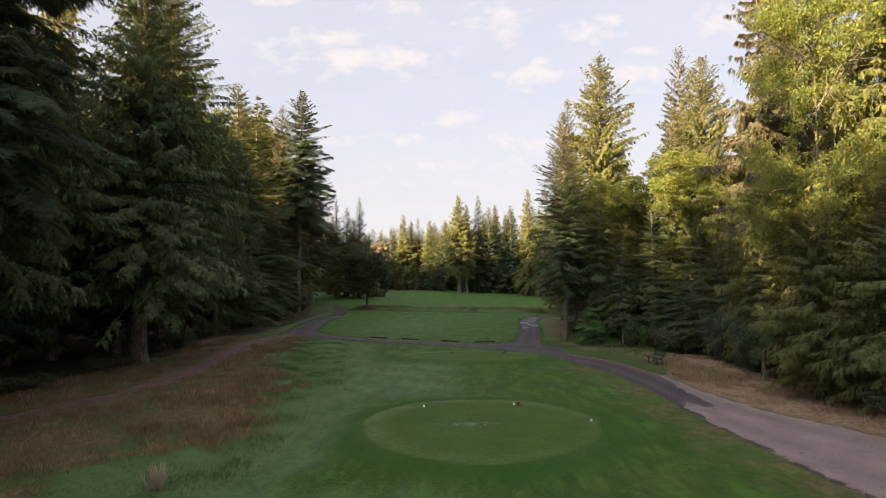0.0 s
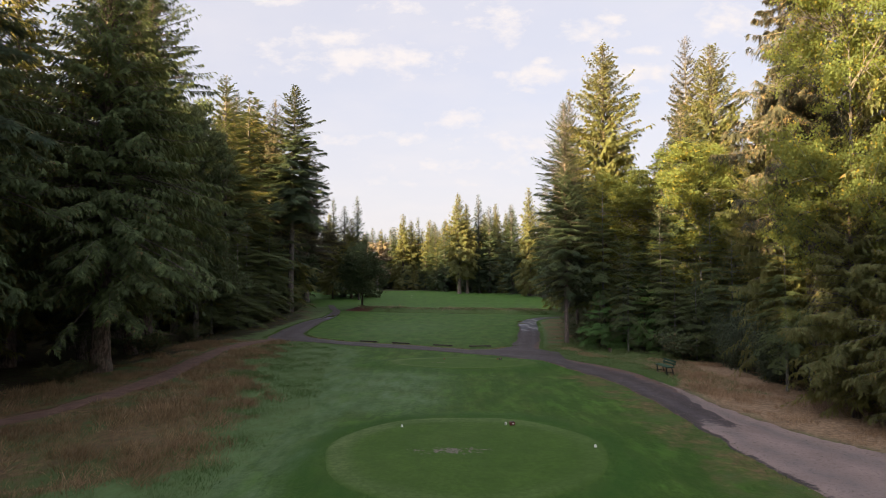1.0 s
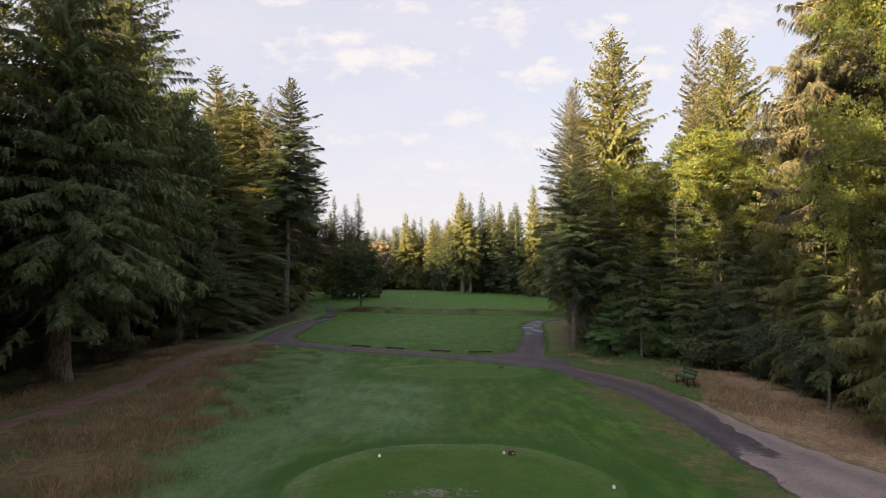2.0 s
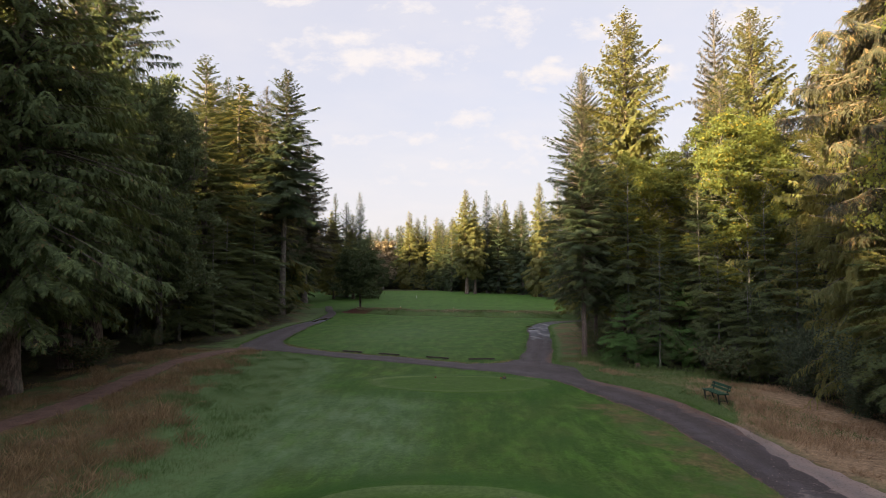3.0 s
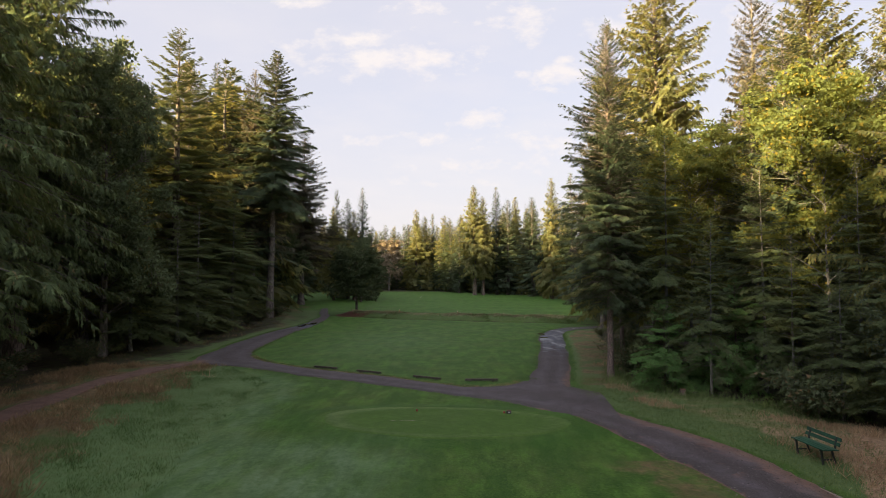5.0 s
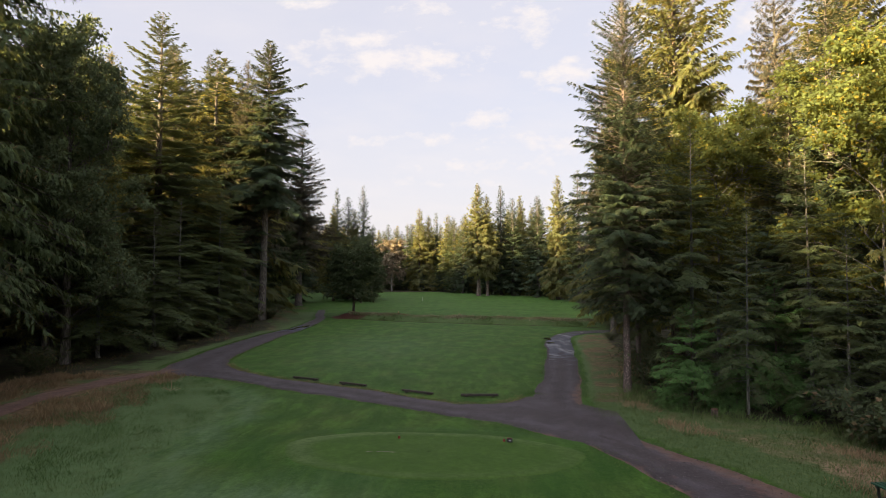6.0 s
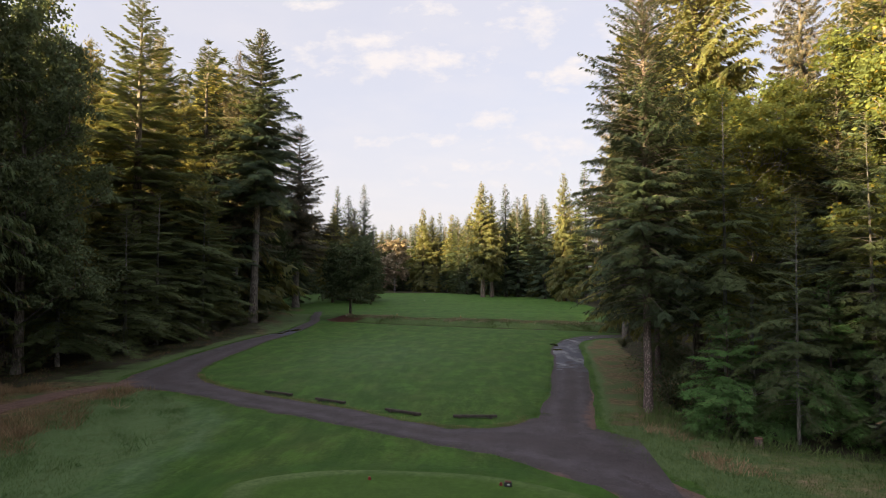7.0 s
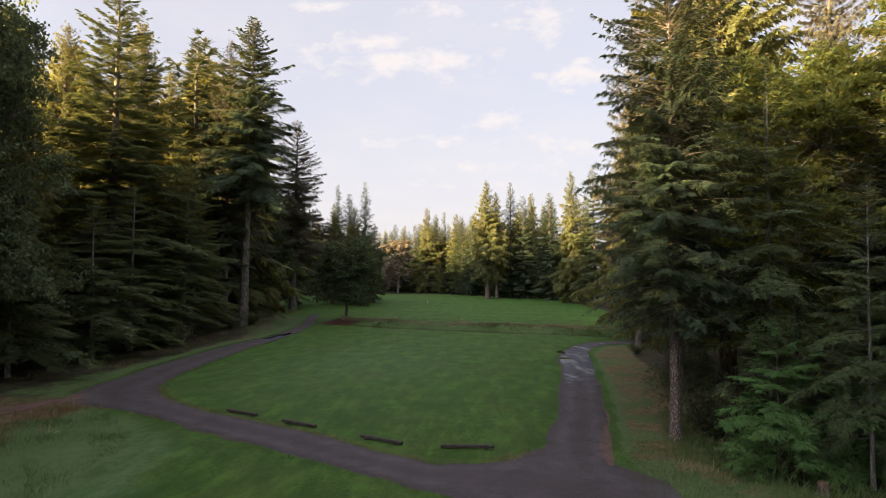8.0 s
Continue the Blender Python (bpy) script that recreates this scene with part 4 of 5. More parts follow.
def build_tee(name, tee, label, worn):
    cx, cy, rx, ry, turn = tee
    rings, seg = 24, 96
    r = np.linspace(0.02, 1, rings)
    ang = np.arange(seg) * 2 * np.pi / seg
    wob = 1 + 0.02 * np.sin(ang * 3 + 1) + 0.012 * np.sin(ang * 7)
    R, A = np.meshgrid(r, ang, indexing="ij")
    c, s = math.cos(radians(turn)), math.sin(radians(turn))
    lx, ly = R * rx * np.cos(A) * wob, R * ry * np.sin(A) * wob
    x, y = cx + lx * c - ly * s, cy + lx * s + ly * c
    z = height_at(x, y) + 0.028 * step(R, 1.0, 0.97) - 0.01 * (R > 0.995)
    v = np.column_stack([x.ravel(), y.ravel(), z.ravel()])
    i, j = np.meshgrid(np.arange(rings - 1), np.arange(seg), indexing="ij")
    q = np.column_stack([(i * seg + j).ravel(), (i * seg + (j + 1) % seg).ravel(), ((i + 1) * seg + (j + 1) % seg).ravel(), ((i + 1) * seg + j).ravel()])[:, ::-1]
    me = raw_mesh(name, v, q, tee_mat, True)
    # rim paler than the middle, most of all on its far left side
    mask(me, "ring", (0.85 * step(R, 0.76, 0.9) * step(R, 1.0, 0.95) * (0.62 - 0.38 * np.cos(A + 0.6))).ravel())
    wx, wy, ww, wh = worn
    mask(me, "worn", np.exp(-((v[:, 0] - wx) / ww) ** 2 - ((v[:, 1] - wy) / wh) ** 2))
    return tagged(new(name, me), label, "tee", kind="structure")


build_ground()
build_paths()
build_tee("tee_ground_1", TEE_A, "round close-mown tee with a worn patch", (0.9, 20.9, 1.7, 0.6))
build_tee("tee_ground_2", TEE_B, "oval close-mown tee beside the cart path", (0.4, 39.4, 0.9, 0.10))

# ---- trees ----
CEDAR = "tall cedar with drooping feathery green sprays"
FIR = "tall narrow fir with a bare lower trunk"
SPRUCE = "grey-green spruce with hanging twigs"
HEMLOCK = "slender young hemlock with thin drooping limbs"
MAPLE = "broadleaf maple with yellow-green leaves at the wood's edge"
ALDER = "alder with a pale mottled trunk and small leaves"

proto = {
    "cedar_big": conifer("cedar_tree", "cedar", 3, 30, 5.6, 4.5, 0.55, 820, 175000, 0.255, cedar_leaf, cedar_bark, CEDAR, bare=22),
    # left row cedar: same tree form, with shade put into its leaf colour
    "cedar_big2": conifer("cedar_tree", "cedar", 8, 30, 5.6, 4.0, 0.50, 900, 215000, 0.255, shaded_cedar_leaf, cedar_bark, "old dark green cedar with shade in its leaf colour and a broad buttressed trunk", bare=34),
    "cedar": conifer("cedar_tree", "cedar", 11, 29, 5.8, 3.0, 0.40, 640, 185000, 0.34, cedar_leaf, cedar_bark, CEDAR, bare=8),
    "cedar2": conifer("cedar_tree", "cedar", 14, 29, 5.4, 2.5, 0.42, 420, 75000, 0.42, cedar_leaf, cedar_bark, CEDAR, bare=8),
    "young_cedar": conifer("cedar_tree", "cedar", 17, 14, 3.4, 0.8, 0.2, 420, 120000, 0.17, cedar_leaf, cedar_bark, "half-grown cedar with hanging olive-green sprays", bare=16),
    "fir": conifer("fir_tree", "fir", 21, 36, 4.8, 14.8, 0.42, 380, 125000, 0.36, fir_leaf, fir_bark, FIR, bare=14),
    "fir2": conifer("fir_tree", "fir", 24, 36, 4.8, 9.0, 0.40, 380, 110000, 0.36, fir_leaf, fir_bark, FIR, bare=14),
    "layered": conifer("fir_tree", "layered", 31, 32, 5.8, 5.0, 0.45, 380, 150000, 0.32, hemlock_leaf, fir_bark, "layered fir with flat spreading limbs", bare=12),
    "spruce": conifer("spruce_tree", "spruce", 41, 35, 5.2, 8.5, 0.45, 400, 125000, 0.34, spruce_leaf, fir_bark, SPRUCE, bare=14),
    "edge_fir": conifer("fir_tree", "dense", 51, 20, 3.2, 3.9, 0.20, 760, 205000, 0.16, fir_leaf, edge_bark, "dense dark fir with a scaly pinkish trunk", bare=26),
    "hemlock": conifer("hemlock_tree", "hemlock", 61, 9, 2.3, 0.9, 0.09, 150, 42000, 0.15, hemlock_leaf, alder_bark, HEMLOCK, bare=34),
    "hemlock2": conifer("hemlock_tree", "hemlock", 64, 13, 2.4, 2.5, 0.11, 150, 48000, 0.17, hemlock_leaf, alder_bark, HEMLOCK, bare=44),
    "sapling": conifer("cedar_sapling", "hemlock", 71, 4.5, 1.9, 0.3, 0.06, 110, 34000, 0.14, young_leaf, cedar_bark, "young bright green cedar in undergrowth"),
    "maple": broadleaf("maple_tree", 81, 20, 4.6, 5.5, 0.20, 44, 60000, 0.14, maple_leaf, fir_bark, MAPLE),
    "alder": broadleaf("alder_tree", 84, 16, 3.4, 4.5, 0.10, 34, 30000, 0.17, maple_leaf, alder_bark, ALDER),
    "leafy": broadleaf("maple_tree", 87, 23, 5.2, 3.0, 0.35, 44, 44000, 0.24, dark_leaf, fir_bark, "dark green broadleaf tree in the wood"),
    "lone": broadleaf("ornamental_tree", 91, 10.2, 3.9, 2.0, 0.17, 34, 20000, 0.24, lone_leaf, fir_bark, "small round-crowned tree in a mulch bed", "", 0.8),
    "far_cedar": conifer("cedar_tree", "cedar", 101, 30, 4.6, 1.0, 0.5, 330, 24000, 0.72, cedar_leaf, cedar_bark, "distant cedar at the fairway's end", per=5),
    "far_cedar2": conifer("cedar_tree", "cedar", 104, 30, 5.0, 5.5, 0.55, 330, 24000, 0.72, cedar_leaf, cedar_bark, "distant cedar with bare reddish trunk", per=5),
    "far_fir": conifer("fir_tree", "dense", 107, 30, 4.4, 1.0, 0.45, 330, 24000, 0.68, fir_leaf, fir_bark, "distant dark fir among other conifers", per=5),
    "far_fir2": conifer("fir_tree", "layered", 109, 30, 4.6, 1.0, 0.45, 300, 22000, 0.72, hemlock_leaf, fir_bark, "distant full fir among other conifers", per=5),
    "deep_cedar": conifer("cedar_tree", "cedar", 131, 30, 5.6, 1.0, 0.5, 150, 9000, 1.3, cedar_leaf, cedar_bark, "cedar deep inside the dark wood", per=4),
    "deep_fir": conifer("fir_tree", "dense", 133, 30, 5.4, 1.0, 0.45, 150, 10000, 1.3, fir_leaf, fir_bark, "dark fir deep inside the wood", per=4),
    "mid_cedar": conifer("cedar_tree", "cedar", 141, 28, 5.2, 1.5, 0.42, 320, 40000, 0.50, cedar_leaf, cedar_bark, CEDAR, per=6),
    "mid_fir": conifer("fir_tree", "dense", 143, 28, 4.8, 1.5, 0.40, 340, 48000, 0.42, fir_leaf, fir_bark, "dark fir standing inside the wood", per=6),
    "tan": broadleaf("maple_tree", 111, 15, 4.6, 1.5, 0.2, 20, 5000, 0.6, tan_leaf, alder_bark, "distant broadleaf tree turning tan"),
    "shrub": shrub("shrub", 121, 1.1, 1.2, 2200, 0.095, shrub_leaf, "low green shrub at the foot of the wood"),
    "shrub2": shrub("shrub", 124, 1.7, 1.5, 2600, 0.11, shrub_leaf, "leafy shrub under the trees"),
    "thicket": shrub("thicket_bush", 151, 4.2, 2.3, 11000, 0.12, silver_leaf, "tall silvery green bush in front of the wood", 0.3),
    "fern": shrub("fern", 127, 0.7, 0.9, 1300, 0.10, shrub_leaf, "green fern clump at the wood's edge", 1.2),
}
HEIGHT = dict(cedar_big=30, cedar_big2=30, cedar=29, cedar2=29, young_cedar=14, fir=36, fir2=36, layered=32, spruce=35, edge_fir=20, hemlock=9, hemlock2=13, sapling=4.5, maple=20,
              alder=16, leafy=23, lone=10.2, mid_cedar=28, mid_fir=28, far_cedar=30, deep_cedar=30, deep_fir=30, far_cedar2=30, far_fir=30, far_fir2=30, tan=15, shrub=1.1, shrub2=1.7, thicket=4.2, fern=0.7)
used = set()
turns = random.Random(5)


def plant(kind, x, y, height, wide=1.0, turn=None, lean=0.0):
    s = height / HEIGHT[kind]
    turn = turns.uniform(0, 360) if turn is None else turn
    m = pose(x, y, float(height_at(x, y)), lean, turns.uniform(-1.2, 1.2), turn) @ Matrix.Diagonal((s * wide, s * wide, s, 1))
    if kind in used:
        return copy_thing(proto[kind], m @ Matrix.Diagonal([1 / v for v in proto[kind].scale] + [1]))
    used.add(kind)
    proto[kind].matrix_world = m
    return proto[kind]


LEFT_ROW = [
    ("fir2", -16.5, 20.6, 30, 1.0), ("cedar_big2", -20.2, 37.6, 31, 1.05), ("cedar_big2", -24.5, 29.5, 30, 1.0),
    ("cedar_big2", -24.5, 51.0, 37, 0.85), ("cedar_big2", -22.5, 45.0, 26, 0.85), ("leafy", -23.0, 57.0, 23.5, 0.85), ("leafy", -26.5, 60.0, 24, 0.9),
    ("layered", -27.5, 75.5, 32.3, 1.25), ("cedar", -30.3, 83.6, 31.7, 1.0), ("cedar", -36.0, 79.6, 30.1, 0.9),
    ("fir2", -39.1, 109.2, 42, 0.9), ("spruce", -28.0, 97.5, 36.3, 0.95), ("fir", -24.6, 95.2, 37.8, 1.2),
    # the three mid_firs here stand out of view, added to block the sun
    ("spruce", -30.4, 130.0, 35.0, 1.4), ("cedar", -32.5, 68.0, 26, 1.0), ("cedar", -34.5, 95.0, 31, 0.85), ("cedar2", -33.0, 89.0, 27, 0.9), ("cedar2", -26.0, 20.0, 30, 1.0), ("mid_fir", -26.0, 24.5, 31, 1.2), ("mid_fir", -25.0, 15.5, 31, 1.2), ("mid_fir", -30.5, 29.0, 32, 1.2), ("cedar2", -27.0, 39.0, 28, 1.0),
]
LEFT_LOW = [
    ("hemlock", -22.3, 66.0, 11, 1.5), ("hemlock", -23.5, 72.0, 13, 1.5), ("hemlock2", -23.0, 79.0, 14, 1.5), ("cedar2", -26.0, 62.0, 20, 1.0),
    ("hemlock", -25.0, 84.0, 15, 1.5), ("cedar2", -28.5, 89.0, 18, 1.1), ("hemlock", -33.0, 104.0, 14, 1.5), ("cedar2", -37.0, 118.0, 20, 1.0),
    ("lone", -31.0, 112.0, 14, 1.1), ("hemlock", -27.0, 103.0, 9, 1.4), ("mid_fir", -24.5, 42.5, 19, 1.2), ("hemlock", -22.5, 59.5, 10, 1.5),
]
RIGHT_ROW = [
    ("edge_fir", 10.82, 50.25, 20.5, 0.92), ("cedar", 17.2, 61.1, 30.0, 1.05), ("spruce", 17.2, 78.6, 30.7, 0.75), ("spruce", 33.5, 79.0, 38.5, 0.8),
    ("cedar", 27.7, 58.5, 28.8, 1.05), ("cedar2", 38.2, 66.0, 30.0, 1.0), ("hemlock2", 13.6, 49.2, 13.5, 1.0), ("hemlock", 14.4, 45.6, 8.5, 0.8),
    ("hemlock2", 17.0, 45.6, 11.0, 1.0), ("alder", 19.9, 45.4, 16.0, 1.0), ("spruce", 20.3, 33.2, 31.0, 0.80), ("spruce", 26.5, 38.5, 29.0, 0.9),
    ("maple", 17.9, 26.8, 21.0, 0.75), ("young_cedar", 18.9, 34.6, 16.0, 0.55), ("thicket", 18.2, 37.4, 4.6, 0.8), ("thicket", 17.9, 33.2, 3.4, 1.0), ("hemlock", 17.3, 40.6, 6.0, 1.0), ("hemlock", 17.0, 43.4, 7.5, 0.9), ("cedar_big", 22.4, 27.0, 30.0, 0.85), ("young_cedar", 22.0, 41.0, 17.0, 0.9),
]
RIGHT_LOW = [
    ("alder", 16.5, 53.0, 15.5, 1.1), ("alder", 21.5, 50.5, 17.0, 1.1), ("edge_fir", 13.2, 56.5, 16.5, 1.0), ("sapling", 12.7, 47.0, 4.4, 1.0),
    ("sapling", 15.9, 46.2, 5.4, 1.0), ("sapling", 14.5, 46.8, 3.0, 1.1), ("hemlock", 20.5, 42.5, 7.5, 1.2), ("mid_fir", 23.5, 47.5, 16.0, 1.2),
    ("mid_fir", 19.0, 50.5, 14.0, 1.3), ("cedar_big", 27.5, 44.0, 25.0, 0.8), ("young_cedar", 21.5, 36.5, 13.0, 0.9), ("maple", 17.5, 68.0, 17.0, 0.9),
    ("hemlock", 18.6, 38.5, 8.0, 1.2), ("young_cedar", 18.2, 22.6, 10.5, 1.1), ("young_cedar", 17.0, 25.8, 10.5, 0.9), ("hemlock2", 17.3, 30.8, 9.0, 1.0), ("cedar2", 19.0, 86.0, 24.0, 1.0), ("cedar2", 24.0, 100.0, 26.0, 1.0),
    ("cedar_big", 24.5, 18.0, 28.0, 0.85), ("hemlock2", 18.9, 41.8, 10.5, 1.0),
]
FAR_ROW = [
    ("far_cedar2", 5.2, 180.5, 31.5, 1.0), ("far_fir", 11.9, 187.2, 32.3, 0.9), ("far_cedar", 17.6, 189.5, 29.5, 0.9), ("far_cedar", 23.9, 158.3, 30.0, 0.9),
    ("far_fir2", 27.5, 150.0, 30.0, 1.0), ("far_cedar", -16.6, 236.0, 31.5, 1.0), ("far_fir2", -10.8, 243.0, 31.0, 0.9), ("far_fir", -6.0, 232.0, 24.0, 1.2),
    ("far_fir2", -30.6, 163.1, 28.3, 0.85), ("far_fir", -23.7, 161.2, 28.3, 0.8), ("tan", -27.0, 235.0, 20.0, 1.2), ("far_fir", 0.5, 205.0, 25.0, 1.0),
    ("far_cedar", 31.0, 140.0, 30.0, 1.0), ("far_fir2", -20.5, 155.0, 18.0, 1.2), ("far_cedar", -35.0, 175.0, 25.0, 1.0), ("leafy", -20.5, 142.0, 15.0, 1.0), ("far_fir", -34.2, 142.0, 27.0, 1.0),
    ("cedar2", -28.0, 148.0, 20.0, 1.0),
    ("far_cedar2", 7.7, 181.6, 28.5, 0.9), ("far_fir", 15.0, 184.0, 28.0, 1.15), ("far_cedar", -13.4, 238.0, 29.0, 1.1), ("far_fir2", -3.0, 226.0, 26.0, 1.25),
    ("far_fir", 20.8, 172.0, 27.0, 1.2), ("far_fir", -26.8, 158.0, 25.0, 1.2), ("cedar2", -23.6, 150.0, 21.0, 1.2), ("far_fir", -0.6, 214.0, 18.0, 1.6), ("far_fir", 9.5, 192.0, 17.0, 1.7),
]
for row in (LEFT_ROW, LEFT_LOW, RIGHT_ROW, RIGHT_LOW, FAR_ROW):
    for kind, x, y, height, wide in row:
        plant(kind, x, y, height, wide)
plant("lone", -13.9, 103.0, 10.8, 1.2, 40)

# the depth of the wood behind the first rows, with unseen sun blockers added
fill = random.Random(17)
DEEP = ("deep_cedar", "deep_fir")
FAR = ("far_cedar", "far_fir", "far_fir2")
for y in range(-56, 132, 7):
    for d in (9.0, 16.0):
        x = float(x_on(LEFT_WOOD, y)) - d + fill.uniform(-2.0, 2.0)
        plant(fill.choice(("mid_cedar", "mid_fir") if d < 10 and y > 14 else DEEP), x, y + fill.uniform(-2.5, 2.5), fill.uniform(20, 26), fill.uniform(0.85, 1.1))
for y in range(134, 262, 8):
    for d in (4.0, 12.0, 20.0, 28.0):
        plant(fill.choice(DEEP), float(x_on(LEFT_WOOD, y)) - d + fill.uniform(-2.5, 2.5), y + fill.uniform(-3, 3), fill.uniform(26, 32), fill.uniform(1.1, 1.35))
for y in range(92, 140, 8):
    plant(fill.choice(DEEP), float(x_on(LEFT_WOOD, y)) - 24 + fill.uniform(-2.5, 2.5), y, fill.uniform(27, 32), 1.25)
# two unseen rows beside the start, sized to shade the right wood's foot
for y in range(-50, 12, 7):
    plant(fill.choice(DEEP), float(x_on(LEFT_WOOD, y)) - fill.uniform(1.5, 4), y + fill.uniform(-2, 2), fill.uniform(29.0, 32.0) - (1.5 if y > -8 else 0.0), 1.25)
for y in range(-53, 16, 7):
    plant(fill.choice(DEEP), float(x_on(LEFT_WOOD, y)) - fill.uniform(5.0, 8.0), y + fill.uniform(-1.5, 1.5), fill.uniform(26.0, 29.0) - (2.0 if y > -12 else 0.0), 1.25)
# tall trees hidden behind the left row, added to shade the far trees
for y in range(98, 152, 4):
    plant(fill.choice(DEEP), float(x_on(LEFT_WOOD, y)) - 7.0 + fill.uniform(-1.5, 1.5), y, fill.uniform(35.0, 38.0), 1.25)
for y in range(2, 150, 7):
    for d in (10.0, 18.0):
        x = float(x_on(RIGHT_WOOD, y)) + d + fill.uniform(-2.0, 2.0)
        plant(fill.choice(("mid_cedar", "mid_fir") if d < 12 else DEEP), x, y + fill.uniform(-2.5, 2.5), fill.uniform(16, 23), fill.uniform(0.95, 1.2))
for k in range(42):
    x = -85 + k * 3.6 + fill.uniform(-1.2, 1.2)
    y = 262 - max(0.0, x + 20) * 1.35 + fill.uniform(0, 16)
    plant(fill.choice(FAR), x, y, fill.uniform(24, 29), fill.uniform(1.1, 1.4))
for k in range(24):
    x = -60 + k * 3.8 + fill.uniform(-1.0, 1.0)
    y = 248 - max(0.0, x + 24) * 1.55 + fill.uniform(0, 6)
    plant(fill.choice(FAR), x, y, fill.uniform(8, 14), fill.uniform(1.5, 2.0))
# more hidden tall trees that keep sun off the far wall's lower half
for k in range(44):
    y = 96 + k * 2.2
    plant(fill.choice(DEEP), float(x_on(LEFT_WOOD, y)) - 20 - 5.0 * (k * 7 % 6) + fill.uniform(-2, 2), y, fill.uniform(32, 37), 1.3)
for k in range(36):
    x = -62 + k * 2.7 + fill.uniform(-1.0, 1.0)
    plant(fill.choice(FAR), x, 256 - max(0.0, x + 24) * 1.5 + fill.uniform(2, 12), fill.uniform(23, 29), fill.uniform(1.0, 1.3))
for k in range(20):
    plant(fill.choice(("far_fir", "far_fir2")), -110 + k * 11 + fill.uniform(-4, 4), 330 + fill.uniform(-12, 12), fill.uniform(28, 38), 1.3)
# outer rows added to stop sun leaking in under the left wood
for k in range(28):
    y = 24 + k * 2.8
    plant(fill.choice(DEEP), float(x_on(LEFT_WOOD, y)) - (29 if k % 2 else 36) + fill.uniform(-1.5, 1.5), y, fill.uniform(19, 23), 1.4)
# the wood goes on unseen behind the start of the walk, shading the ground
for k in range(15):
    plant(fill.choice(DEEP), -52 + k * 5.5 + fill.uniform(-1.5, 1.5), -34 - fill.uniform(0, 14), fill.uniform(27, 32), 1.2)
for row in range(4):
    for k in range(10):
        plant(fill.choice(DEEP), -76 + k * 6.5 + fill.uniform(-2, 2), -52 - row * 9 + fill.uniform(-3, 3), fill.uniform(28, 33), 1.25)
for y in range(-56, 40, 8):
    plant(fill.choice(DEEP), float(x_on(LEFT_WOOD, y)) - 23 + fill.uniform(-2.0, 2.0), y + fill.uniform(-2.5, 2.5), fill.uniform(22, 26), 1.2)
for k in range(30):
    y = 12 + k * 4.2
    plant(fill.choice(("shrub", "shrub2", "fern")), float(x_on(LEFT_WOOD, y)) - fill.uniform(-0.6, 2.4), y + fill.uniform(-1, 1), fill.uniform(0.6, 1.7), fill.uniform(0.9, 1.6))
for k in range(34):
    y = 15 + k * 2.4
    if 43.5 < y < 51:
        continue
    plant(fill.choice(("shrub", "shrub2", "shrub2", "fern")), float(x_on(RIGHT_WOOD, y)) + fill.uniform(-0.2, 2.6), y + fill.uniform(-1, 1), fill.uniform(0.7, 1.9), fill.uniform(0.9, 1.5))


# ---- furniture of the course ----
def build_bench():
    bench = tagged(new("park_bench"), "dark green slatted park bench on black iron legs in dry grass", "bench")
    slats = [(0.45, 0.10, 0.0), (0.455, 0.22, 0.0), (0.46, 0.34, 0.0), (0.45, 0.46, 0.0)]
    for z, d, _ in slats:
        bm = bmesh.new()
        box(bm, (1.42, 0.10, 0.035), (0, d, z), bevel=0.008)
        part("seat_slat", bm, bench_paint, bench)
    for z, d in ((0.60, 0.55), (0.74, 0.60)):
        bm = bmesh.new()
        box(bm, (1.42, 0.035, 0.11), (0, d, z), (-14, 0, 0), bevel=0.008)
        part("back_slat", bm, bench_paint, bench)
    for sx in (-0.54, 0.54):
        bm = bmesh.new()
        box(bm, (0.05, 0.05, 0.46), (sx, 0.12, 0.21), (6, 0, 0), bevel=0.006)
        box(bm, (0.05, 0.05, 0.47), (sx, 0.47, 0.21), (14, 0, 0), bevel=0.006)
        box(bm, (0.05, 0.46, 0.045), (sx, 0.28, 0.412), bevel=0.006)
        box(bm, (0.04, 0.30, 0.035), (sx, 0.31, 0.14), bevel=0.005)
        box(bm, (0.05, 0.04, 0.40), (sx, 0.545, 0.59), (-14, 0, 0), bevel=0.006)
        part("leg_frame", bm, bench_iron, bench, "black iron leg frame")
    return bench


bench = build_bench()
bench.matrix_world = pose(13.02, 35.75, float(height_at(13.3, 35.8)) + 0.01, 0, 0, -84)


def build_log():
    rail = tagged(new("timber_barrier"), "low weathered timber rail on blocks beside the cart path", "barrier", "timber barriers along the path")
    bm = bmesh.new()
    box(bm, (1.75, 0.12, 0.10), (0, 0, 0.092), (3, 0, 0), bevel=0.025)
    part("beam", bm, log_wood, rail)
    for sx in (-0.62, 0.62):
        bm = bmesh.new()
        box(bm, (0.12, 0.15, 0.09), (sx, 0, 0.01), bevel=0.02)
        part("block", bm, log_dark, rail)
    return rail


log = build_log()
for k, (x, y, turn) in enumerate(((3.5, 48.25, 3), (0.55, 48.75, -27), (-3.0, 50.85, -27), (-5.95, 52.5, -25))):
    m = pose(x, y, float(height_at(x, y)), 0, 0, turn)
    if k:
        copy_thing(log, m)
    else:
        log.matrix_world = m


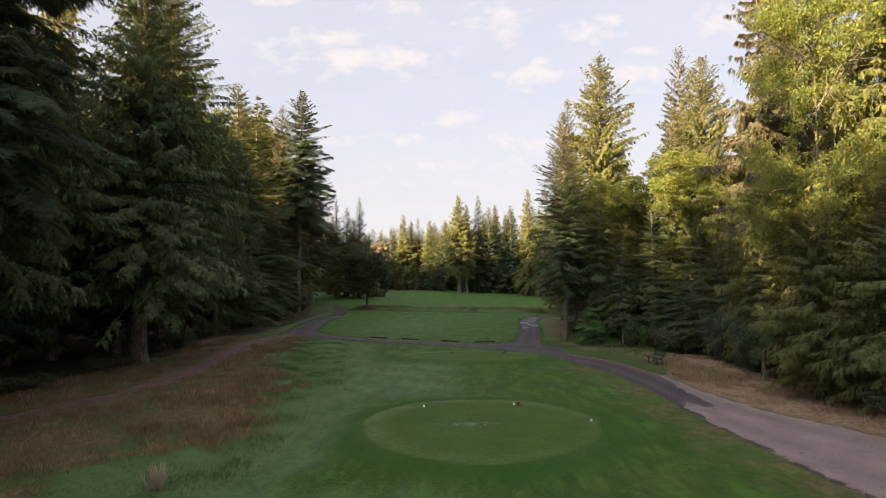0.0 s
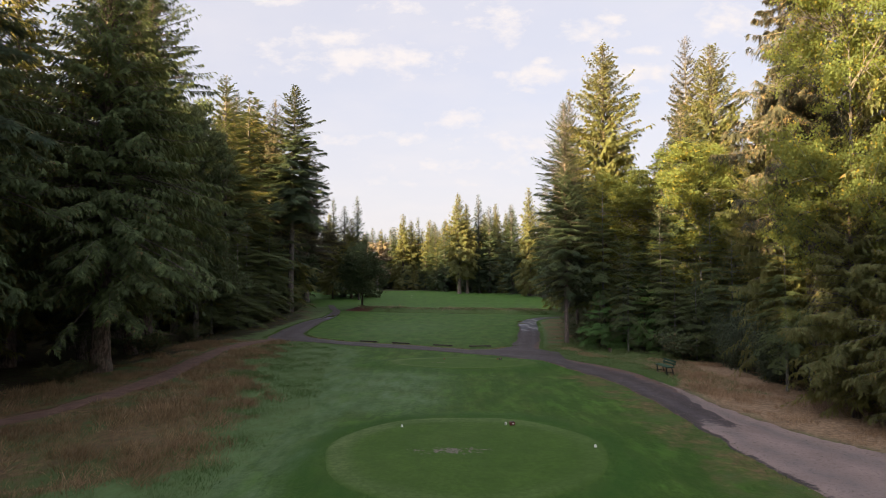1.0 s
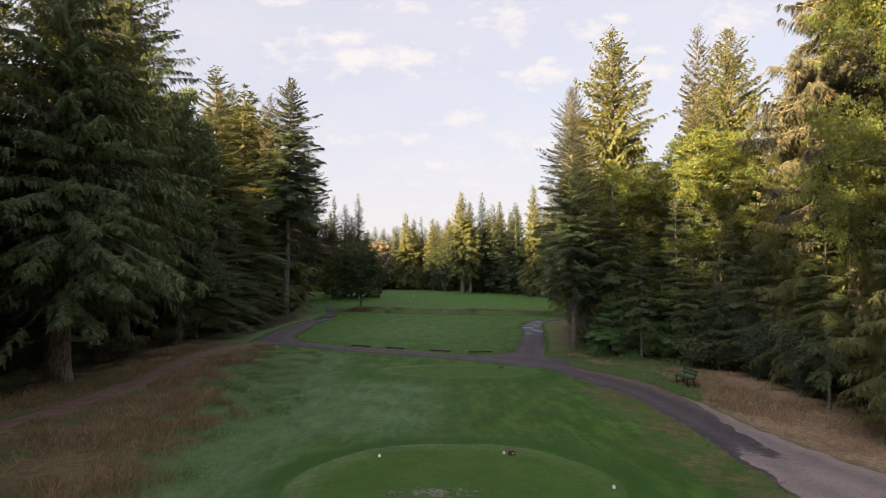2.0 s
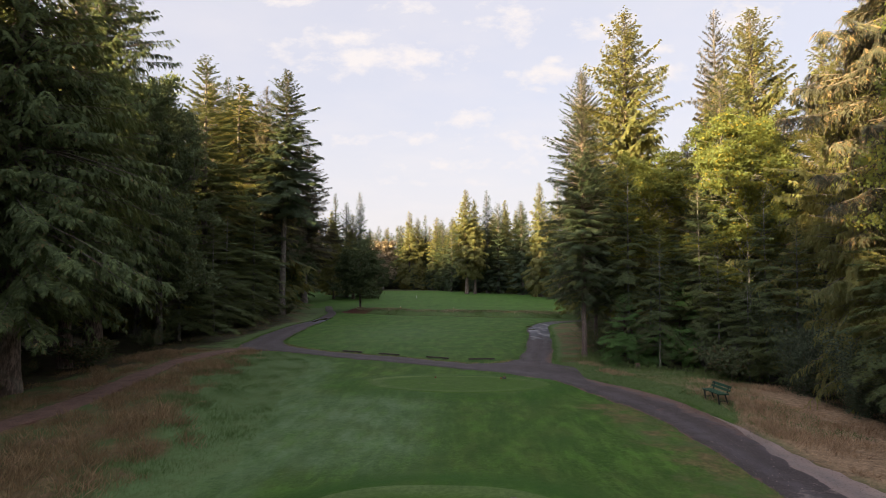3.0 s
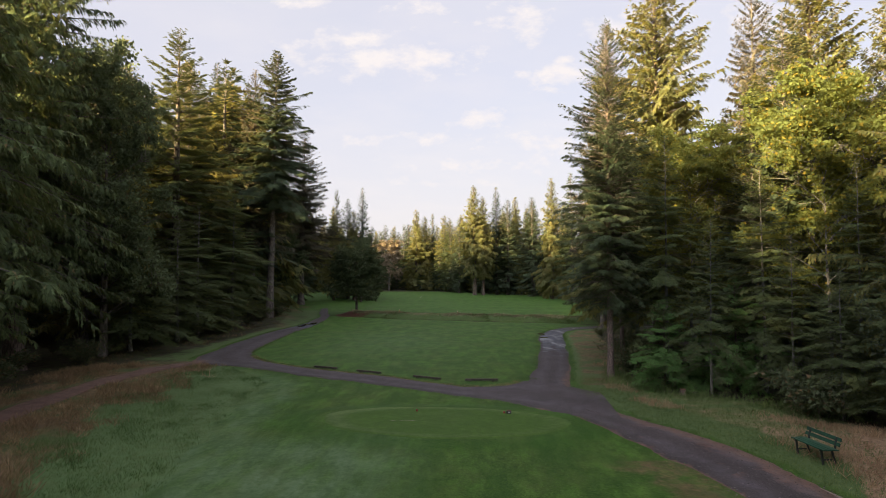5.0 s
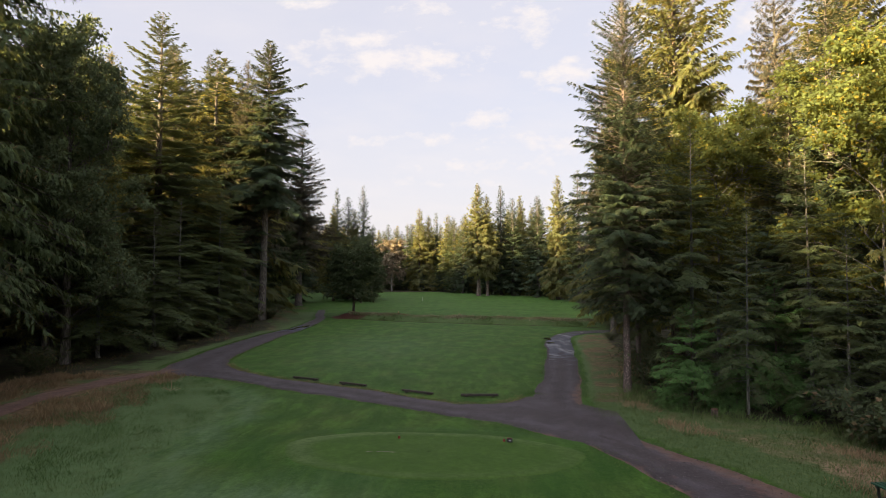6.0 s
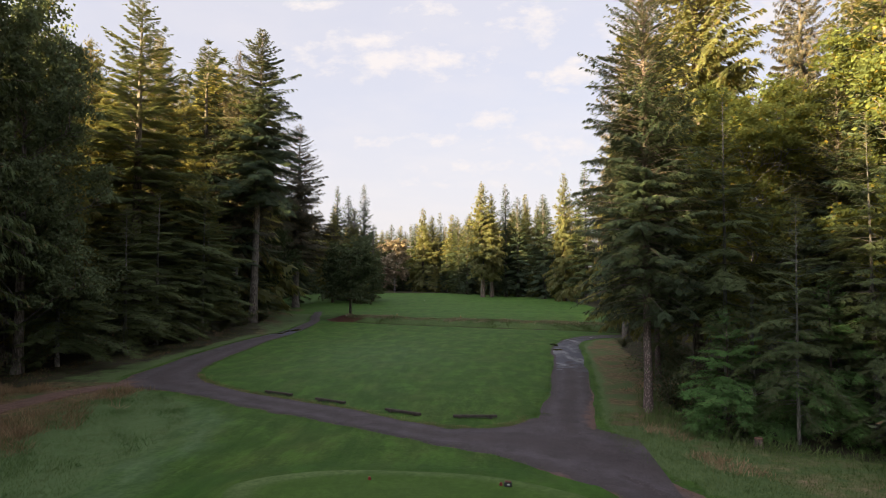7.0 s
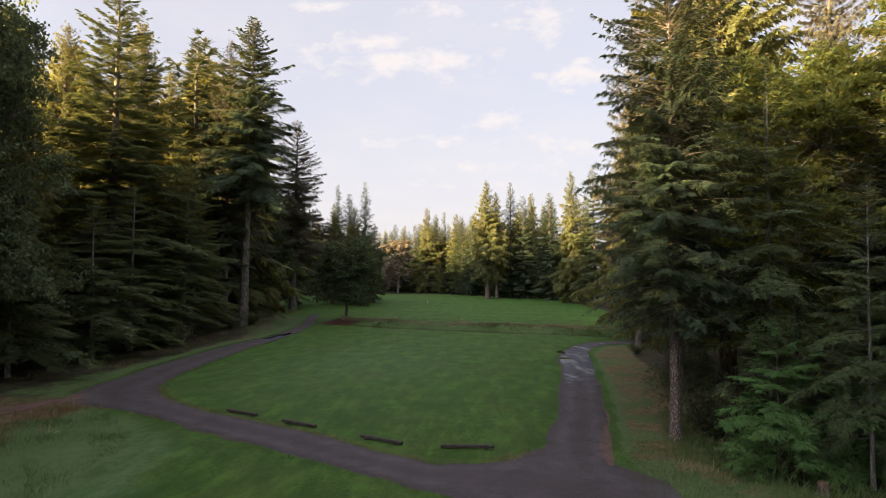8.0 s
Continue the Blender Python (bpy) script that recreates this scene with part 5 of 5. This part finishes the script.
def build_marker(label, paint):
    marker = tagged(new("tee_marker"), label, "tee marker", "tee markers")
    bm = bmesh.new()
    bmesh.ops.create_cone(bm, cap_ends=True, segments=16, radius1=0.052, radius2=0.028, depth=0.085, matrix=pose(0, 0, 0.043))
    bmesh.ops.bevel(bm, geom=bm.edges[:], offset=0.008, segments=2, affect="EDGES")
    part("body", bm, paint, marker)
    bm = bmesh.new()
    bmesh.ops.create_cone(bm, cap_ends=True, segments=8, radius1=0.014, radius2=0.006, depth=0.10, matrix=pose(0, 0, -0.01))
    part("spike", bm, dark_plastic, marker)
    return marker


def build_box(label, paint, lid_paint, lid_label):
    """A small box for tees and broken pegs."""
    kit = tagged(new("tee_box_caddy"), label, "box", "boxes on the tees")
    bm = bmesh.new()
    box(bm, (0.19, 0.13, 0.11), (0, 0, 0.055), bevel=0.015)
    part("body", bm, paint, kit)
    bm = bmesh.new()
    box(bm, (0.15, 0.09, 0.03), (0, 0, 0.12), bevel=0.008)
    part("lid", bm, lid_paint, kit, lid_label)
    bm = bmesh.new()
    box(bm, (0.07, 0.012, 0.035), (0.02, -0.066, 0.065), bevel=0.004)
    part("front_plate", bm, plate_paint, kit, "pale front plate")
    return kit


def on_ground(x, y, turn=0, up_=0.0):
    return pose(x, y, float(height_at(x, y)) + up_, 0, 0, turn)


white = build_marker("small white tee marker on mown turf", white_paint)
white.matrix_world = on_ground(-0.83, 23.75, 0, 0.028)
copy_thing(white, on_ground(2.93, 23.95, 0, 0.028))
copy_thing(white, on_ground(5.45, 21.15, 0, 0.02))
redm = build_marker("small red tee marker on mown turf", red_paint)
redm.matrix_world = on_ground(0.68, 40.95, 0, 0.028)
copy_thing(redm, on_ground(4.2, 40.75, 0, 0.028))
caddy = build_box("small rusty red box with a dark lid beside white tee markers", rust_paint, dark_plastic, "dark plastic lid")
caddy.matrix_world = on_ground(3.15, 23.85, 15, 0.028)
dark_caddy = build_box("small black box with a pale front on the oval tee", dark_plastic, rust_paint, "rusty red lid")
dark_caddy.matrix_world = on_ground(4.38, 40.7, -10, 0.028)
for x, y in ((-10.8, 16.5), (-7.6, 15.9)):
    copy_thing(redm, on_ground(x, y, 0, 0.02) @ Matrix.Diagonal((0.55, 0.55, 1.0, 1)))


# ---- long grass ----
def grass(name, label, spots, tall, material, seed, spread_=0.16, blades=9, lean=0.6, broad=1.0):
    """One sheet of loose blades in tufts."""
    rng = np.random.default_rng(seed)
    n = len(spots) * blades
    i = np.repeat(np.arange(len(spots)), blades)
    p = np.zeros((n, 3))
    p[:, :2] = spots[i] + rng.normal(0, spread_, (n, 2))
    p[:, 2] = height_at(p[:, 0], p[:, 1]) - 0.02
    axis = unit(np.column_stack([rng.normal(0.25 * lean, lean, n), rng.normal(0, lean, n), np.ones(n)]))
    b = unit(np.cross(axis, rng.normal(0, 1, (n, 3))))
    size = tall[i] * rng.uniform(0.5, 1.25, n)
    ob = new(name, kite_mesh(name, kites(p, axis, b, size, (0.007 + size * 0.030) * broad, 0.2), material))
    return tagged(ob, label, "grass", kind="stuff")


rng = np.random.default_rng(77)


def scatter(n, x0, x1, y0, y1, keep):
    x, y = rng.uniform(x0, x1, n), rng.uniform(y0, y1, n)
    ok = keep(x, y)
    return np.column_stack([x[ok], y[ok]])


def clump(x, y, f):
    return np.sin(x * f + 1.7 * np.sin(y * f * 0.7)) * np.sin(y * f * 1.1 + 0.6 * np.sin(x * f * 1.3)) + 0.35 * np.sin(x * 3.1 + y * 2.3)


off_trail = lambda x, y: away(x, y, TRAIL) > 1.05
left_rough = scatter(19000, -21, -5, 6, 53, lambda x, y: (x < x_on(DRY_EDGE, y) + 0.4 + 0.9 * clump(x, y, 0.9)) & off_trail(x, y) & (x > x_on(LEFT_WOOD, y) - 1.0) & (clump(x, y, 0.8) > -0.45))
grass("dry_grass", "tall dry tan grass in the rough", left_rough, 0.17 + 0.22 * np.clip(clump(left_rough[:, 0], left_rough[:, 1], 0.6) + 0.3, 0, 1), hay_mat, 1)
wisps = scatter(5200, -21, -5, 6, 53, lambda x, y: (x < x_on(DRY_EDGE, y) + 1.6 * clump(x, y, 0.6)) & off_trail(x, y) & (x > x_on(LEFT_WOOD, y) + 1.0) & (clump(x, y, 1.1) > 0.25))
grass("tall_dry_grass", "wispy pale seed heads standing over the dry rough", wisps, 0.30 + 0.22 * np.clip(clump(wisps[:, 0], wisps[:, 1], 0.8), 0, 1), verge_mat, 13, 0.12, 7, 0.75)
dewy = scatter(20000, -16, -4, 6, 53, lambda x, y: (x < x_on(ROUGH_EDGE, y) - 0.1) & (x > x_on(DRY_EDGE, y) - 1.2) & (clump(x, y, 1.0) > -0.85))
grass("dewy_grass", "shaggy dew-covered grass between rough and fairway", dewy, 0.07 + 0.13 * np.clip(clump(dewy[:, 0], dewy[:, 1], 1.0) + 0.2, 0, 1), dew_mat, 12, 0.16, 8)
green = scatter(9000, -21, -5, 6, 53, lambda x, y: (x < x_on(ROUGH_EDGE, y) - 0.2) & off_trail(x, y) & (clump(x, y, 0.7) < 0.1))
grass("rough_grass", "shaggy green grass along the rough", green, np.full(len(green), 0.11), tuft_mat, 2)
right_dry = scatter(17000, 9, 20, 8, 60, lambda x, y: (x > x_on(ROAD_RIGHT, y) + 0.35 + 1.2 * step(y, 31, 36)) & (x < x_on(RIGHT_WOOD, y) + 1.5) & (clump(x, y, 0.9) > -0.55 + 0.75 * step(y, 32, 37) + 0.45 * step(y, 39, 43)))
grass("dry_verge_grass", "long dry grass between the path and the wood", right_dry, 0.14 + 0.18 * np.clip(clump(right_dry[:, 0], right_dry[:, 1], 0.7) + 0.4, 0, 1), verge_mat, 3)
verge = scatter(9000, 5, 16, 30, 50, lambda x, y: (x > x_on(ROAD_RIGHT, y) + 0.1) & (x < x_on(RIGHT_WOOD, y) + 0.5))
grass("verge_grass", "short green grass beside the cart path", verge, np.full(len(verge), 0.13), tuft_mat, 7, 0.14, 7)
ditch = scatter(9000, -14, 22, 88, 106, lambda x, y: away(x, y, BERM + np.array([0.1, 0.3])) < 1.1)
grass("ditch_grass", "band of pale uncut grass along the ditch", ditch, 0.20 + 0.20 * np.clip(clump(ditch[:, 0], ditch[:, 1], 0.8) + 0.3, 0, 1), ditch_mat, 4, 0.2, 9, 0.8, 3.0)

plume = np.array([(-7.55, 15.1), (-7.5, 15.2), (-7.7, 15.05), (-7.4, 15.0)])
grass("pampas_tuft", "single tall pale tuft of seeding grass", plume, np.full(4, 0.66), seed_mat, 5, 0.05, 40, 0.15)
weeds = scatter(8000, -14, 22, 88, 106, lambda x, y: (away(x, y, BERM - np.array([0.3, 1.2])) < 1.2) & (clump(x, y, 1.1) > -0.8))
grass("ditch_weeds", "dark green weeds along the ditch", weeds, 0.14 + 0.20 * np.clip(clump(weeds[:, 0], weeds[:, 1], 0.6), 0, 1), tuft_mat, 6, 0.2, 8, 0.8, 3.5)


def build_stake(label):
    stake = tagged(new("hazard_stake"), label, "stake", "hazard stakes along the ditch")
    bm = bmesh.new()
    box(bm, (0.07, 0.07, 0.85), (0, 0, 0.40), bevel=0.012)
    part("post", bm, stake_paint, stake)
    bm = bmesh.new()
    box(bm, (0.075, 0.075, 0.05), (0, 0, 0.845), bevel=0.01)
    part("cap", bm, white_paint, stake, "white painted cap")
    return stake


stake = build_stake("short orange-red wooden stake in the ditch grass")
stake.matrix_world = on_ground(-7.0, 100.2)
copy_thing(stake, on_ground(1.5, 96.8))


def build_flag():
    flag = tagged(new("yardage_post"), "thin white marker post on the far fairway", "post")
    bm = bmesh.new()
    bmesh.ops.create_cone(bm, cap_ends=True, segments=10, radius1=0.024, radius2=0.02, depth=0.9, matrix=pose(0, 0, 0.42))
    part("pole", bm, white_paint, flag)
    bm = bmesh.new()
    bmesh.ops.create_cone(bm, cap_ends=True, segments=12, radius1=0.07, radius2=0.06, depth=0.08, matrix=pose(0, 0, 0.03))
    part("base", bm, dark_plastic, flag)
    return flag


build_flag().matrix_world = on_ground(-7.9, 150.2)


def build_stump():
    stump = tagged(new("tree_stump"), "short reddish cut stump in weeds", "stump")
    rng_ = np.random.default_rng(9)
    me, _ = trunk_mesh(rng_, 1.1, 0.15, cedar_bark, 0.01, 12, 0.5)
    me.vertices.foreach_get("co", buf := np.empty(len(me.vertices) * 3, np.float32))
    v = buf.reshape(-1, 3)
    wide = np.linalg.norm(v[:, :2], axis=1)
    v[:, 2] = np.minimum(v[:, 2], 0.30)
    v[:, :2] *= (np.maximum(wide, 0.13 * (wide > 0)) / np.maximum(wide, 1e-4))[:, None]
    me.vertices.foreach_set("co", v.ravel())
    me.update()
    part_mesh("bole", me, stump)
    bm = bmesh.new()
    bmesh.ops.create_cone(bm, cap_ends=True, segments=12, radius1=0.135, radius2=0.13, depth=0.03, matrix=pose(0, 0, 0.302))
    part("cut_top", bm, cut_wood, stump, "pale sawn top")
    return stump


cut_wood = plain("cut_wood", (0.10, 0.055, 0.036), (0.17, 0.10, 0.07), 0.85, 20.0)
build_stump().matrix_world = on_ground(12.9, 45.2)


# ---- puddles on the cart path ----
def water_material():
    m = Mat("puddle_water")
    n = m.noise(2.0, 2.0)
    m.surface((0.022, 0.022, 0.020), 0.03, m.bump(n, 0.03, 0.01), specular=0.5)
    return m.mat


water_mat = water_material()


def build_puddle(name, x, y, rx, ry, seed):
    rng_ = np.random.default_rng(seed)
    k = 40
    ang = np.arange(k) * 2 * np.pi / k
    rad = 1 + 0.22 * np.sin(ang * 2 + rng_.uniform(0, 6)) + 0.14 * np.sin(ang * 3 + rng_.uniform(0, 6)) + 0.08 * np.sin(ang * 5 + rng_.uniform(0, 6))
    px, py = x + rx * rad * np.cos(ang), y + ry * rad * np.sin(ang)
    top = float(height_at(x, y)) + 0.058
    bm = bmesh.new()
    upper = [bm.verts.new((a, b, top)) for a, b in zip(px, py)]
    lower = [bm.verts.new((x + (a - x) * 1.02, y + (b - y) * 1.02, top - 0.03)) for a, b in zip(px, py)]
    bm.faces.new(upper)
    for i in range(k):
        bm.faces.new((lower[i], lower[(i + 1) % k], upper[(i + 1) % k], upper[i]))
    me = bpy.data.meshes.new(name)
    bm.to_mesh(me)
    bm.free()
    me.materials.append(water_mat)
    return tagged(new(name, me), "shallow puddle reflecting the sky on gravel", "puddle", kind="structure")


build_puddle("water_1", 10.0, 73.3, 0.26, 0.8, 1)
build_puddle("water_2", 9.75, 69.8, 0.28, 0.45, 2)
build_puddle("water_3", -15.8, 84.5, 0.55, 1.8, 4)
build_puddle("water_4", -16.0, 81.0, 0.35, 0.9, 5)


# ---- grass creeping over the edges of the paths, and loose stones ----
def fringe(edge, n, out):
    p = smooth_line(edge, 0.2)
    p = p[(p[:, 1] > 8) & (p[:, 1] < 90)]
    i = rng.integers(0, len(p) - 1, n)
    d = unit(p[i + 1] - p[i])
    return p[i] + np.stack([-d[:, 1], d[:, 0]], 1) * (out + rng.normal(0, 0.13, n))[:, None]


worn_edge = (lambda p: p[(p[:, 0] > -12.5) & (p[:, 0] < 5.5)])(fringe(PATH_FAR, 2600, 0.10))
grass("worn_edge_grass", "thin tan grass along the inner edge of the path", worn_edge, np.full(len(worn_edge), 0.09), verge_mat, 14, 0.14, 6)
edges = np.vstack([fringe(ROAD_LEFT, 1100, 0.06), (lambda p: p[p[:, 1] > 32])(fringe(ROAD_RIGHT, 1100, -0.06)), fringe(PATH_NEAR, 1300, -0.06), fringe(PATH_FAR, 1300, 0.06)])
inside = (in_tee(edges[:, 0], edges[:, 1], TEE_A) > 1.05) & ~((edges[:, 0] > 5.6) & (edges[:, 0] < 8.8) & (edges[:, 1] > 40.5) & (edges[:, 1] < 48.5))
inside &= ~((edges[:, 0] < -12.5) & (edges[:, 1] > 52.5) & (edges[:, 1] < 55.5))
grass("edge_grass", "ragged grass creeping over the path edges", edges[inside], np.full(int(inside.sum()), 0.10), tuft_mat, 8, 0.10, 6)


def stones(name, label, n, seed, low, high, material):
    r = np.random.default_rng(seed)
    y = r.uniform(low, high, n)
    f = r.random(n)
    x = x_on(ROAD_LEFT, y) * (1 - f) + x_on(ROAD_RIGHT, y) * f
    c = np.column_stack([x, y, height_at(x, y) + 0.045])
    size = 0.008 + 0.02 * r.random(n) ** 3
    base = np.array([(1, 0, 0), (0, 1, 0), (-1, 0, 0), (0, -1, 0), (0, 0, 0.7), (0, 0, -0.7)])
    v = c[:, None] + base[None] * size[:, None, None] * r.uniform(0.6, 1.3, (n, 6, 1))
    f3 = np.array([(0, 1, 4), (1, 2, 4), (2, 3, 4), (3, 0, 4), (1, 0, 5), (2, 1, 5), (3, 2, 5), (0, 3, 5)])
    q = (np.arange(n) * 6)[:, None, None] + f3[None]
    return tagged(new(name, raw_mesh(name, v.reshape(-1, 3), q.reshape(-1, 3), material)), label, "gravel", kind="stuff")


def stone_material(name, low, high):
    m = Mat(name)
    c = m.mix(m.island(), low, high)
    m.surface(c, 0.9)
    return m.mat


stone_mat = stone_material("loose_stone", (0.10, 0.083, 0.077), (0.23, 0.19, 0.175))
stones("gravel", "loose pale stones scattered over the gravel path", 1800, 3, 10, 30, stone_mat)
stones("gravel", "loose dark grey stones on the cart path", 6000, 4, 30, 62, stone_material("dark_stone", (0.03, 0.028, 0.03), (0.17, 0.15, 0.15)))
wild = scatter(1600, 10, 20, 40, 54, lambda x, y: (np.abs(x - x_on(RIGHT_WOOD, y)) < 1.3) & (x > x_on(ROAD_RIGHT, y) + 0.8))
grass("wood_edge_weeds", "tall weeds at the foot of the trees", wild, np.full(len(wild), 0.42), tuft_mat, 9, 0.16, 8)
bank = scatter(9000, -30, -14, 50, 112, lambda x, y: (x > x_on(LEFT_WOOD, y) - 1.2) & (x < x_on(LEFT_WOOD, y) + 2.0 + 0.8 * np.sin(y * 0.9)) & (away(x, y, PATH_NEAR) > 0.5) & (away(x, y, PATH_FAR) > 0.5))
grass("bank_grass", "uncut green grass at the foot of the dark wood", bank[::3], np.full(len(bank[::3]), 0.18), tuft_mat, 10, 0.2, 7)
thin = bank[1::2][clump(bank[1::2, 0], bank[1::2, 1], 0.7) > 0.15]
grass("dry_bank_grass", "thin dry grass at the foot of the dark wood", thin, np.full(len(thin), 0.28), hay_mat, 11, 0.2, 6)
